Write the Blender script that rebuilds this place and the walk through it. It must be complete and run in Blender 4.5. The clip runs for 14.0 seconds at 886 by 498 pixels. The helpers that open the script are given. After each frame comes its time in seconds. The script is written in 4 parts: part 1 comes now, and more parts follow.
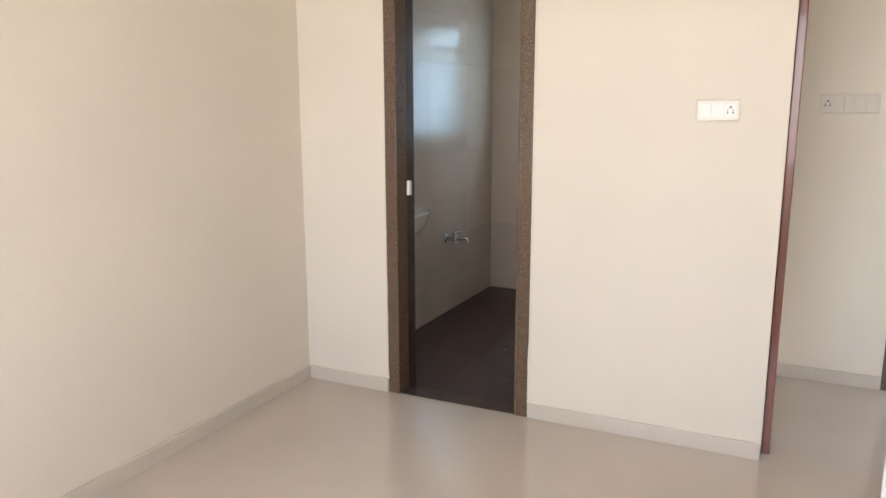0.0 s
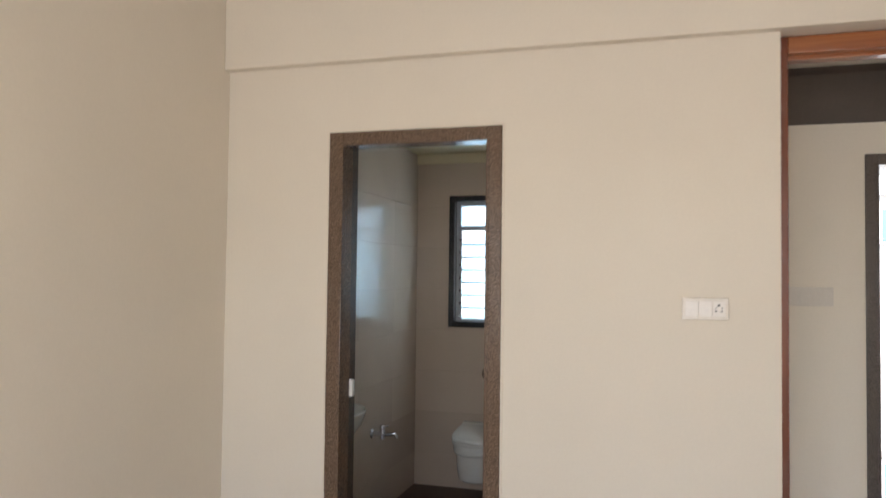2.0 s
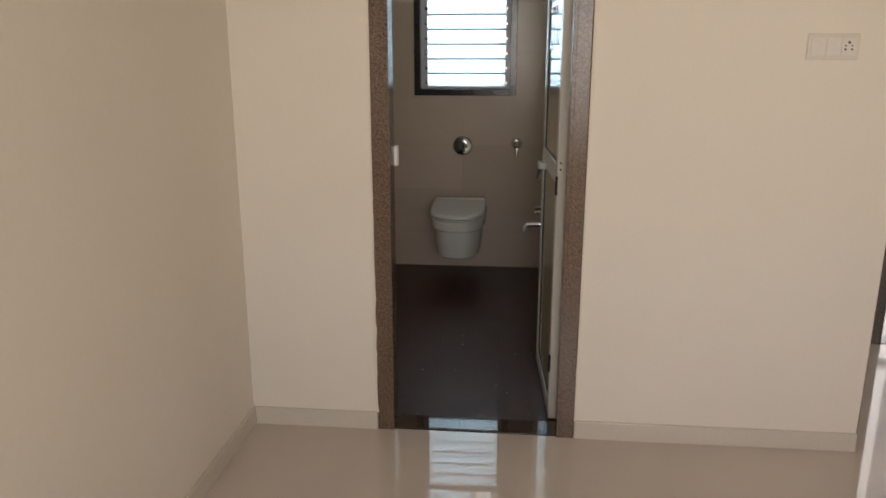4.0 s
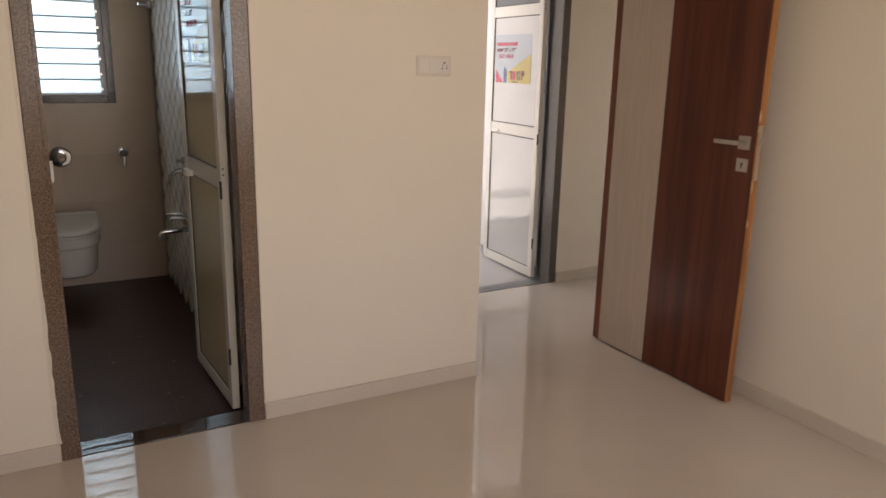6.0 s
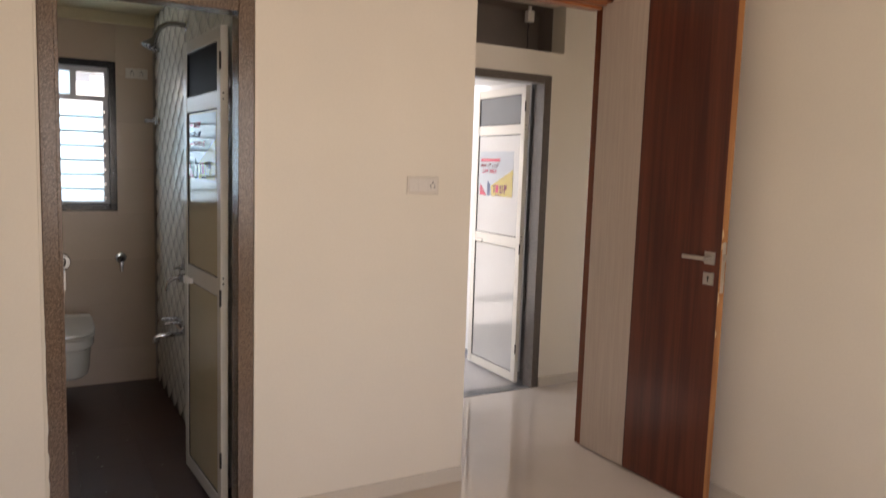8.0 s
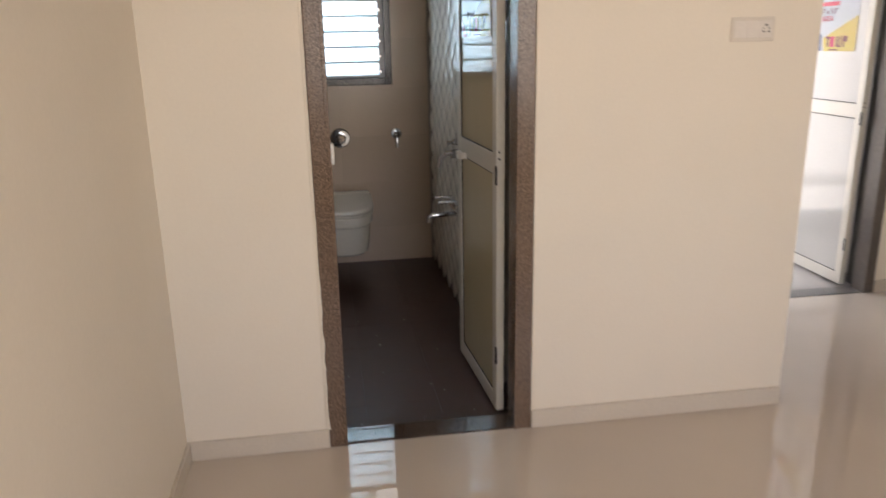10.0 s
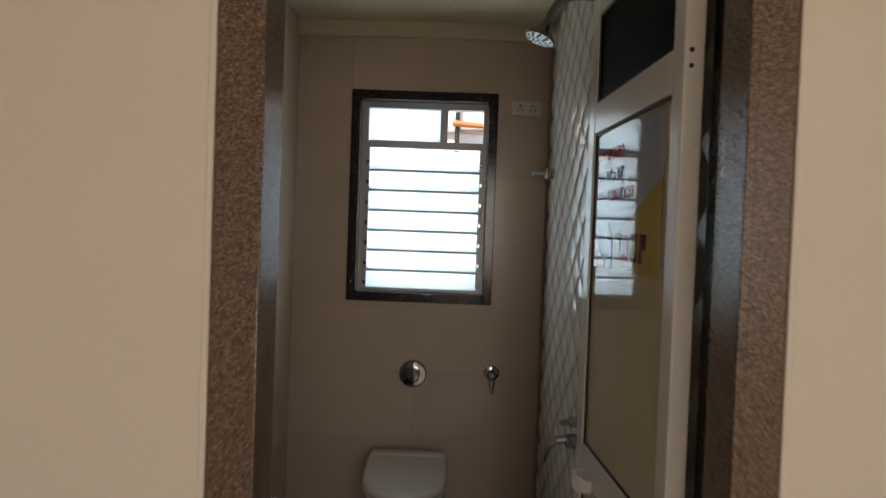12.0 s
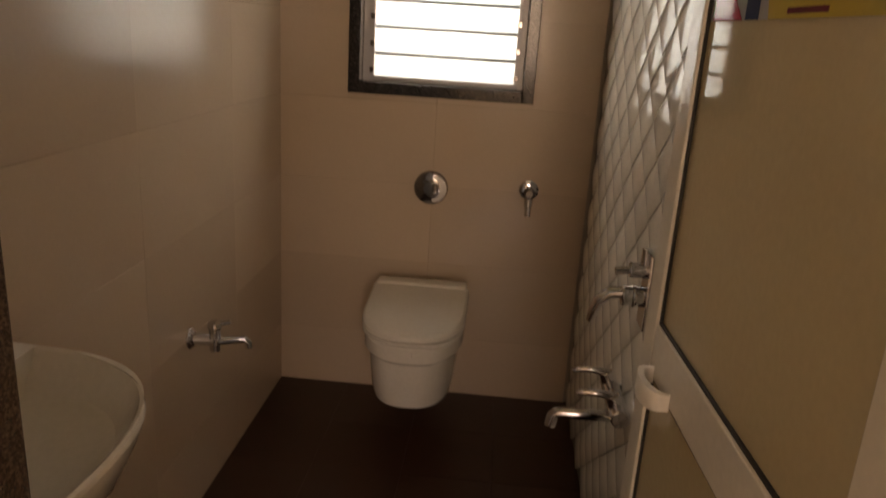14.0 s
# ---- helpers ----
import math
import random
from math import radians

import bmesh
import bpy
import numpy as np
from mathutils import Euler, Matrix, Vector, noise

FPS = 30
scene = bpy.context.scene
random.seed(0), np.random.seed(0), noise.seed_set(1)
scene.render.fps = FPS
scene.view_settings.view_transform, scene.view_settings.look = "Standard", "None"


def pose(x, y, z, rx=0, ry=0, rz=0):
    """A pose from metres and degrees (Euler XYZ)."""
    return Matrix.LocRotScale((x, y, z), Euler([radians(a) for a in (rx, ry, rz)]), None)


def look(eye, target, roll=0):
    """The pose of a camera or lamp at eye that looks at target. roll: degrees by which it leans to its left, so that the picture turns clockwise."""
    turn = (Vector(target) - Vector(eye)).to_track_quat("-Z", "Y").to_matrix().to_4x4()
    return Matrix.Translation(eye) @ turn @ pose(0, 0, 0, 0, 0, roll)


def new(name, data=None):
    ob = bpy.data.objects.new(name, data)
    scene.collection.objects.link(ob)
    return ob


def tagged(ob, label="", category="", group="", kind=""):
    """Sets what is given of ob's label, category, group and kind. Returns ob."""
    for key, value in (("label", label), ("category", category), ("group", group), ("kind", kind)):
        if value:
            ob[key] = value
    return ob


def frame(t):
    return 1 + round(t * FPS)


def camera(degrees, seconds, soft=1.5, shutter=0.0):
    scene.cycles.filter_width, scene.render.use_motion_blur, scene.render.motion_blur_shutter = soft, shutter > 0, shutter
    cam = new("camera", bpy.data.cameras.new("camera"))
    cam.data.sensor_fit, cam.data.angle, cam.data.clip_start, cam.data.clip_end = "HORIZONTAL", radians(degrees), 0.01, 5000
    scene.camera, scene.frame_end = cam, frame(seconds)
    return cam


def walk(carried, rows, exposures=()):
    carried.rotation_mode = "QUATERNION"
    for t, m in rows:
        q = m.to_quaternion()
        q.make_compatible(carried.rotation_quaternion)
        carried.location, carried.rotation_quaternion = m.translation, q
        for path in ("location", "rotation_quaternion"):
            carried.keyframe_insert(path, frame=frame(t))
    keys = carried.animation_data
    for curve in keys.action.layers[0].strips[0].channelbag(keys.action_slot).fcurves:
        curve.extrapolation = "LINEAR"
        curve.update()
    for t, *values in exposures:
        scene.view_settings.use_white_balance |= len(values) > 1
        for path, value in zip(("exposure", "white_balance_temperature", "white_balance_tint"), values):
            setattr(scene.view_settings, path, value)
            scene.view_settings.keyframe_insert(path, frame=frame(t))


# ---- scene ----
cam = camera(62.1, 14.0, shutter=0.4)
PATH = [
    (0, (1.760, -3.074, 1.421), (0.919, -1.300, 1.040), -0.1),
    (0.5, (1.789, -3.059, 1.447), (1.009, -1.233, 1.208), -0.4),
    (0.6, (1.789, -3.062, 1.457), (1.034, -1.217, 1.284), -1.1),
    (1, (1.743, -3.044, 1.510), (1.089, -1.154, 1.523), -1.1),
    (1.5, (1.574, -2.918, 1.517), (0.922, -1.034, 1.670), -1.7),
    (2, (1.326, -2.804, 1.513), (0.760, -0.887, 1.583), 0.7),
    (2.1, (1.250, -2.788, 1.511), (0.736, -0.855, 1.540), 0.1),
    (2.5, (1.013, -2.719, 1.490), (0.549, -0.786, 1.280), -0.7),
    (2.7, (0.919, -2.680, 1.440), (0.489, -0.761, 1.180), 0.2),
    (4.8, (0.372, -2.487, 1.362), (0.592, -0.582, 0.795), 1.4),
    (5, (0.347, -2.493, 1.369), (0.732, -0.592, 0.883), 2.1),
    (5.5, (0.139, -2.602, 1.381), (0.940, -0.842, 0.873), -0.3),
    (6, (0.046, -2.732, 1.415), (0.978, -1.031, 0.925), 1.2),
    (6.5, (-0.029, -2.811, 1.464), (0.999, -1.138, 1.082), 0.0),
    (6.9, (-0.062, -2.854, 1.491), (1.000, -1.169, 1.306), 0.0),
    (7, (-0.068, -2.866, 1.498), (1.003, -1.182, 1.376), 0.1),
    (7.2, (-0.072, -2.884, 1.507), (0.982, -1.184, 1.469), 0.1),
    (9.3, (0.014, -2.810, 1.382), (0.706, -1.040, 0.757), 0.3),
    (9.5, (0.021, -2.675, 1.372), (0.585, -0.848, 0.786), 0.6),
    (10, (0.050, -2.375, 1.377), (0.346, -0.472, 0.838), -1.1),
    (10.3, (0.089, -2.160, 1.385), (0.264, -0.220, 0.931), -0.8),
    (10.5, (0.112, -2.028, 1.418), (0.176, -0.072, 1.005), 0.5),
    (11, (0.165, -1.617, 1.414), (0.187, 0.353, 1.065), 0.6),
    (11.5, (0.245, -1.260, 1.431), (0.348, 0.732, 1.289), 0.9),
    (11.7, (0.286, -1.145, 1.455), (0.316, 0.853, 1.368), 1.7),
    (12, (0.309, -0.939, 1.466), (0.281, 1.060, 1.415), 2.1),
    (12.5, (0.308, -0.644, 1.503), (0.362, 1.355, 1.543), 0.1),
    (12.9, (0.357, -0.488, 1.503), (0.307, 1.511, 1.477), -0.3),
    (13, (0.374, -0.436, 1.486), (0.285, 1.561, 1.413), 0.8),
    (13.3, (0.379, -0.345, 1.442), (0.230, 1.632, 1.177), 2.4),
    (13.5, (0.388, -0.290, 1.404), (0.196, 1.669, 1.050), 3.2),
    (14, (0.377, -0.237, 1.370), (0.253, 1.675, 0.796), 3.6),
]
EXPOSURES = [(0, 2.15, 5900, 12), (0.5, 2.0, 5800, 12), (1.0, 1.45, 6100, 13), (1.5, 1.1, 6600, 18), (2.0, 1.6, 6000, 12), (2.7, 1.55, 5900, 12),
             (5, 1.1, 7000, 19), (5.5, 1.05, 7000, 20), (6.5, 1.25, 6800, 19), (7.2, 1.3, 6700, 19), (9.5, 1.5, 6700, 18), (10, 1.6, 6600, 17), (11, 1.2, 6700, 18), (11.5, 1.0, 6800, 18),
             (12, 0.85, 7000, 18), (12.5, 0.57, 8000, 29), (12.9, 0.25, 8500, 32), (13.5, 0.20, 11300, 39), (14, 1.42, 11300, 33)]
walk(cam, [(t, look(eye, target, roll)) for t, eye, target, roll in PATH], EXPOSURES)

# ---------------------------------------------------------------- light
world = bpy.data.worlds.new("sky")
scene.world = world
world.use_nodes = True
wn = world.node_tree.nodes
sky = wn.new("ShaderNodeTexSky")
sky.sky_type = "NISHITA"
sky.sun_disc = False
sky.sun_elevation = radians(52)
sky.sun_rotation = radians(200)
wn["Background"].inputs["Strength"].default_value = 0.15
world.node_tree.links.new(sky.outputs["Color"], wn["Background"].inputs["Color"])


def sun_lamp(strength, elevation, rotation):
    data = bpy.data.lights.new("sun", "SUN")
    data.energy, data.angle, data.color = strength, radians(0.6), (1.0, 0.94, 0.85)
    ob = new("sun", data)
    e, r = radians(elevation), radians(rotation)
    towards = Vector((math.sin(r) * math.cos(e), math.cos(r) * math.cos(e), math.sin(e)))
    ob.rotation_euler = towards.to_track_quat("Z", "Y").to_euler()
    ob.location = towards * 30
    return ob


def window_lamp(name, at, towards, w, h, watts, color):
    data = bpy.data.lights.new(name, "AREA")
    data.shape, data.size, data.size_y, data.energy, data.color = "RECTANGLE", w, h, watts, color
    ob = new(name, data)
    ob.matrix_world = look(at, Vector(at) + Vector(towards))
    return ob


sun_lamp(5.0, 52, 200)
# daylight standing in the bedroom window's opening behind the walk, and outside the bathroom louvres
window_lamp("bedroom_daylight", (1.1, -4.36, 1.55), (0, 1, 0), 1.9, 1.3, 13, (1.0, 0.97, 0.93))
window_lamp("louvre_daylight", (0.153, 2.70, 1.50), (0, -1, 0), 0.54, 0.66, 1.9, (0.73, 0.87, 1.0))
window_lamp("top_light_daylight", (0.045, 2.64, 1.955), (0, -1, 0), 0.33, 0.14, 0.26, (0.73, 0.87, 1.0))
window_lamp("dry_area_daylight", (2.35, 2.45, 2.50), (0, -0.7, -1), 1.5, 0.8, 3.8, (0.76, 0.88, 1.0))
window_lamp("passage_daylight", (5.06, 0.62, 1.2), (-1, 0, 0), 0.8, 1.8, 2.0, (1.0, 0.97, 0.92))

# ---------------------------------------------------------------- materials


def material(name, color, rough=0.5, metal=0.0, var=0.06, scale=6.0, fine=0.03, fine_scale=90.0, bump=0.0, bump_scale=60.0,
             coat=0.0, spec=0.5, rough_var=0.0, stretch=None, island=False, transmission=0.0):
    m = bpy.data.materials.new(name)
    m.use_nodes = True
    nt = m.node_tree
    b = nt.nodes["Principled BSDF"]
    b.inputs["Roughness"].default_value = rough
    b.inputs["Metallic"].default_value = metal
    b.inputs["Coat Weight"].default_value = coat
    b.inputs["Coat Roughness"].default_value = 0.03
    b.inputs["Specular IOR Level"].default_value = spec
    b.inputs["Transmission Weight"].default_value = transmission
    tc = nt.nodes.new("ShaderNodeTexCoord")
    mp = nt.nodes.new("ShaderNodeMapping")
    if stretch:
        mp.inputs["Scale"].default_value = stretch
    nt.links.new(tc.outputs["Object"], mp.inputs["Vector"])
    n1 = nt.nodes.new("ShaderNodeTexNoise")
    n1.inputs["Scale"].default_value = scale
    n1.inputs["Detail"].default_value = 5
    n2 = nt.nodes.new("ShaderNodeTexNoise")
    n2.inputs["Scale"].default_value = fine_scale
    n2.inputs["Detail"].default_value = 3
    for n in (n1, n2):
        nt.links.new(mp.outputs["Vector"], n.inputs["Vector"])

    def mul(a_socket, lo, hi):
        r = nt.nodes.new("ShaderNodeMapRange")
        r.inputs["From Min"].default_value, r.inputs["From Max"].default_value = 0.3, 0.7
        r.inputs["To Min"].default_value, r.inputs["To Max"].default_value = lo, hi
        nt.links.new(a_socket, r.inputs["Value"])
        return r.outputs["Result"]

    def times(a, c):
        k = nt.nodes.new("ShaderNodeMath")
        k.operation = "MULTIPLY"
        nt.links.new(a, k.inputs[0])
        nt.links.new(c, k.inputs[1])
        return k.outputs[0]

    f = times(mul(n1.outputs["Fac"], 1 - var, 1 + var), mul(n2.outputs["Fac"], 1 - fine, 1 + fine))
    if island:
        oi = nt.nodes.new("ShaderNodeObjectInfo")
        r = nt.nodes.new("ShaderNodeMapRange")
        r.inputs["To Min"].default_value, r.inputs["To Max"].default_value = 0.95, 1.05
        nt.links.new(oi.outputs["Random"], r.inputs["Value"])
        f = times(f, r.outputs["Result"])
    mix = nt.nodes.new("ShaderNodeVectorMath")
    mix.operation = "SCALE"
    mix.inputs[0].default_value = color
    nt.links.new(f, mix.inputs["Scale"])
    nt.links.new(mix.outputs["Vector"], b.inputs["Base Color"])
    if rough_var:
        nt.links.new(mul(n1.outputs["Fac"], max(rough - rough_var, 0.01), rough + rough_var), b.inputs["Roughness"])
    if bump:
        n3 = nt.nodes.new("ShaderNodeTexNoise")
        n3.inputs["Scale"].default_value = bump_scale
        n3.inputs["Detail"].default_value = 4
        nt.links.new(mp.outputs["Vector"], n3.inputs["Vector"])
        bp = nt.nodes.new("ShaderNodeBump")
        bp.inputs["Strength"].default_value = bump
        bp.inputs["Distance"].default_value = 0.002
        nt.links.new(n3.outputs["Fac"], bp.inputs["Height"])
        nt.links.new(bp.outputs["Normal"], b.inputs["Normal"])
    return m


def granite(name, dark, mid, light, rough, scale, bump=0.0):
    """Speckled stone: three colours of grain in cells of two sizes."""
    m = bpy.data.materials.new(name)
    m.use_nodes = True
    nt = m.node_tree
    b = nt.nodes["Principled BSDF"]
    b.inputs["Roughness"].default_value = rough
    tc = nt.nodes.new("ShaderNodeTexCoord")
    v = nt.nodes.new("ShaderNodeTexVoronoi")
    v.inputs["Scale"].default_value = scale
    n = nt.nodes.new("ShaderNodeTexNoise")
    n.inputs["Scale"].default_value = scale * 0.42
    n.inputs["Detail"].default_value = 8
    n.inputs["Roughness"].default_value = 0.7
    for x in (v, n):
        nt.links.new(tc.outputs["Object"], x.inputs["Vector"])
    add = nt.nodes.new("ShaderNodeMix")
    add.inputs["Factor"].default_value = 0.68
    nt.links.new(v.outputs["Color"], add.inputs["A"])
    nt.links.new(n.outputs["Fac"], add.inputs["B"])
    r = nt.nodes.new("ShaderNodeValToRGB")
    e = r.color_ramp.elements
    e[0].position, e[0].color = 0.32, (*dark, 1)
    e[1].position, e[1].color = 0.70, (*light, 1)
    k = e.new(0.5)
    k.color = (*mid, 1)
    nt.links.new(add.outputs["Result"], r.inputs["Fac"])
    nt.links.new(r.outputs["Color"], b.inputs["Base Color"])
    if bump:
        bp = nt.nodes.new("ShaderNodeBump")
        bp.inputs["Strength"].default_value = bump
        bp.inputs["Distance"].default_value = 0.003
        nt.links.new(n.outputs["Fac"], bp.inputs["Height"])
        nt.links.new(bp.outputs["Normal"], b.inputs["Normal"])
    return m


def wood(name, dark, light, rough, along, bands, coat=0.0, figure=0.0):
    """Straight-grained wood or laminate; along: the axis of the grain; figure: the share of broad flame-like streaks."""
    m = bpy.data.materials.new(name)
    m.use_nodes = True
    nt = m.node_tree
    b = nt.nodes["Principled BSDF"]
    b.inputs["Roughness"].default_value = rough
    b.inputs["Coat Weight"].default_value = coat
    tc = nt.nodes.new("ShaderNodeTexCoord")
    mp = nt.nodes.new("ShaderNodeMapping")
    s = [bands, bands, bands]
    s[along] = bands * 0.045
    mp.inputs["Scale"].default_value = s
    nt.links.new(tc.outputs["Object"], mp.inputs["Vector"])
    n = nt.nodes.new("ShaderNodeTexNoise")
    n.inputs["Scale"].default_value = 1.0
    n.inputs["Detail"].default_value = 7
    n.inputs["Roughness"].default_value = 0.62
    n.inputs["Distortion"].default_value = 0.6
    nt.links.new(mp.outputs["Vector"], n.inputs["Vector"])
    r = nt.nodes.new("ShaderNodeValToRGB")
    e = r.color_ramp.elements
    e[0].position, e[0].color = 0.33 + 0.12 * figure, (*dark, 1)
    e[1].position, e[1].color = 0.72 - 0.12 * figure, (*light, 1)
    broad = nt.nodes.new("ShaderNodeTexNoise")
    broad.inputs["Scale"].default_value = 0.34
    broad.inputs["Detail"].default_value = 3
    broad.inputs["Distortion"].default_value = 1.6
    nt.links.new(mp.outputs["Vector"], broad.inputs["Vector"])
    blend = nt.nodes.new("ShaderNodeMix")
    blend.inputs["Factor"].default_value = figure
    nt.links.new(n.outputs["Fac"], blend.inputs["A"])
    nt.links.new(broad.outputs["Fac"], blend.inputs["B"])
    nt.links.new(blend.outputs["Result"], r.inputs["Fac"])
    nt.links.new(r.outputs["Color"], b.inputs["Base Color"])
    bp = nt.nodes.new("ShaderNodeBump")
    bp.inputs["Strength"].default_value = 0.15
    bp.inputs["Distance"].default_value = 0.001
    nt.links.new(n.outputs["Fac"], bp.inputs["Height"])
    nt.links.new(bp.outputs["Normal"], b.inputs["Normal"])
    return m


def frosted(name, color, through_share, rough):
    """Obscured glass: part of the light passes scattered, a little is mirrored."""
    m = bpy.data.materials.new(name)
    m.use_nodes = True
    nt = m.node_tree
    out = nt.nodes["Material Output"]
    b = nt.nodes["Principled BSDF"]
    b.inputs["Base Color"].default_value = (*color, 1)
    b.inputs["Roughness"].default_value = rough
    t = nt.nodes.new("ShaderNodeBsdfTranslucent")
    t.inputs["Color"].default_value = (*color, 1)
    mx = nt.nodes.new("ShaderNodeMixShader")
    mx.inputs["Fac"].default_value = through_share
    nt.links.new(b.outputs["BSDF"], mx.inputs[1])
    nt.links.new(t.outputs["BSDF"], mx.inputs[2])
    nt.links.new(mx.outputs["Shader"], out.inputs["Surface"])
    return m


def clear_glass(name):
    m = bpy.data.materials.new(name)
    m.use_nodes = True
    b = m.node_tree.nodes["Principled BSDF"]
    b.inputs["Base Color"].default_value = (0.95, 0.98, 0.98, 1)
    b.inputs["Roughness"].default_value = 0.02
    b.inputs["Transmission Weight"].default_value = 1.0
    b.inputs["IOR"].default_value = 1.1
    return m


CREAM = material("cream_wall_paint", (0.775, 0.709, 0.604), 0.62, var=0.025, scale=1.6, fine=0.012, bump=0.12, bump_scale=120)
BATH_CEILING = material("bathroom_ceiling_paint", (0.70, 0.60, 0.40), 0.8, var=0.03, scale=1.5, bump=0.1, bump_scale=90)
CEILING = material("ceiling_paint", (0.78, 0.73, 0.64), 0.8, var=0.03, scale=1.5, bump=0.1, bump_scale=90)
WHITE_PAINT = material("white_wall_paint", (0.80, 0.79, 0.77), 0.7, var=0.03, scale=1.5, bump=0.1, bump_scale=90)
FLOOR = material("polished_vitrified_floor", (0.56, 0.495, 0.425), 0.012, var=0.035, scale=2.2, fine=0.02, fine_scale=160, spec=0.6, rough_var=0.004)
SKIRT = material("skirting_tile", (0.62, 0.56, 0.475), 0.22, var=0.03, scale=3)
DARK_FLOOR = material("matt_brown_bath_floor", (0.056, 0.023, 0.0135), 0.40, spec=0.35, var=0.06, scale=5, fine=0.08, fine_scale=220, bump=0.08, bump_scale=300, island=True)
GROUT = material("wall_grout", (0.38, 0.325, 0.27), 0.6)
FLOOR_GROUT = material("floor_grout", (0.035, 0.022, 0.017), 0.9)
BATH_TILE = material("glossy_greige_wall_tile", (0.58, 0.455, 0.35), 0.20, var=0.03, scale=2.5, fine=0.015, rough_var=0.03, island=True)
RELIEF_GROUT = material("dark_relief_joint", (0.10, 0.09, 0.08), 0.8)
RELIEF_TILE = material("glazed_relief_tile", (0.71, 0.68, 0.61), 0.13, var=0.08, scale=9, fine=0.05, island=True)
GRANITE = granite("honed_brown_granite", (0.050, 0.029, 0.018), (0.122, 0.077, 0.050), (0.27, 0.185, 0.125), 0.20, 380, 0.15)
GRANITE_POLISHED = granite("polished_dark_granite", (0.018, 0.012, 0.010), (0.06, 0.04, 0.03), (0.11, 0.08, 0.065), 0.015, 420)
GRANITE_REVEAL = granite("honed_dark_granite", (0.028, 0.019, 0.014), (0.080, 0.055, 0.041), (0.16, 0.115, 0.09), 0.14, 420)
# dry area frame stone in a lighter tone: daylight on its reveal put in
GREY_STONE_LIT = granite("grey_granite", (0.05, 0.05, 0.052), (0.125, 0.122, 0.122), (0.23, 0.225, 0.22), 0.3, 420, 0.05)
WINDOW_STONE = granite("black_window_granite", (0.008, 0.007, 0.008), (0.022, 0.019, 0.019), (0.07, 0.06, 0.06), 0.14, 200)
TEAK = wood("varnished_teak_frame", (0.10, 0.020, 0.008), (0.26, 0.066, 0.022), 0.28, 2, 26, 0.3)
TEAK_H = wood("varnished_teak_head", (0.20, 0.055, 0.018), (0.50, 0.19, 0.065), 0.28, 0, 26, 0.3)
LAMINATE_DARK = wood("walnut_red_laminate", (0.062, 0.012, 0.006), (0.165, 0.040, 0.018), 0.34, 2, 22, figure=0.4)
LAMINATE_PALE = wood("pale_ash_laminate", (0.48, 0.39, 0.32), (0.56, 0.465, 0.385), 0.45, 2, 70)
EDGE_WOOD = wood("raw_door_edge", (0.24, 0.09, 0.025), (0.44, 0.20, 0.065), 0.6, 2, 30)
PVC = material("cream_white_pvc", (0.80, 0.77, 0.70), 0.22, var=0.02, scale=3)
# one panel plastic twice: dim warm light and daylight put into the colour
PVC_PANEL_DIM = material("dim_warm_lit_pvc_panel", (0.62, 0.54, 0.37), 0.03, var=0.025, scale=4)
PVC_PANEL_DAYLIT = material("daylit_pvc_panel", (0.60, 0.60, 0.58), 0.08, var=0.02, scale=4, coat=0.5)
DRY_TILE = material("pale_grey_dry_area_tile", (0.46, 0.44, 0.42), 0.25, var=0.05, scale=3)
WORN = material("pale_worn_timber", (0.58, 0.42, 0.24), 0.8, var=0.15, scale=60)
RUBBER = material("black_gasket", (0.02, 0.018, 0.016), 0.6)
SMOKED = material("dark_acrylic_panel", (0.006, 0.0065, 0.008), 0.45, var=0.1, spec=0.02)
# the dark acrylic again, its grey carrying the dry area's daylight
SMOKED_DAYLIT = material("daylit_acrylic_panel", (0.13, 0.14, 0.15), 0.3, var=0.05)
CERAMIC = material("white_glazed_ceramic", (0.74, 0.70, 0.63), 0.09, var=0.015, scale=3, coat=0.5)
SEAT_PLASTIC = material("white_seat_plastic", (0.68, 0.64, 0.57), 0.22, var=0.02, scale=4)
DARK_CHROME = material("darkened_chrome", (0.26, 0.25, 0.25), 0.10, metal=1.0, var=0.03, scale=20)
CHROME = material("chrome", (0.60, 0.61, 0.64), 0.06, metal=1.0, var=0.03, scale=20)
SATIN_STEEL = material("satin_steel", (0.55, 0.52, 0.48), 0.30, metal=1.0, var=0.04, scale=30)
ALUMINIUM = material("grey_anodised_aluminium", (0.42, 0.42, 0.43), 0.35, metal=0.3, var=0.04, scale=20)
BLACK = material("black_plastic", (0.012, 0.012, 0.012), 0.45)
PLATE = material("ivory_switch_plastic", (0.69, 0.63, 0.55), 0.25, var=0.01)
PLATE_GREY = material("greyed_switch_plastic", (0.67, 0.62, 0.55), 0.3, var=0.01)
PLATE_WHITE = material("white_rocker_plastic", (0.73, 0.68, 0.62), 0.22, var=0.01)
LATCH_WHITE = material("white_nylon", (0.82, 0.80, 0.75), 0.35, var=0.02)
LOUVRE = frosted("frosted_louvre_glass", (0.84, 0.95, 0.99), 0.75, 0.25)
BLADE_EDGE = material("ground_glass_edge", (0.34, 0.36, 0.36), 0.5, var=0.1, scale=20)
DRY_FRAME = granite("brown_grey_granite", (0.035, 0.028, 0.024), (0.10, 0.082, 0.07), (0.19, 0.16, 0.14), 0.3, 420, 0.05)
GLASS = clear_glass("clear_window_glass")
LOFT_DARK = material("dark_loft_inside", (0.20, 0.165, 0.14), 0.75, var=0.12, scale=3)
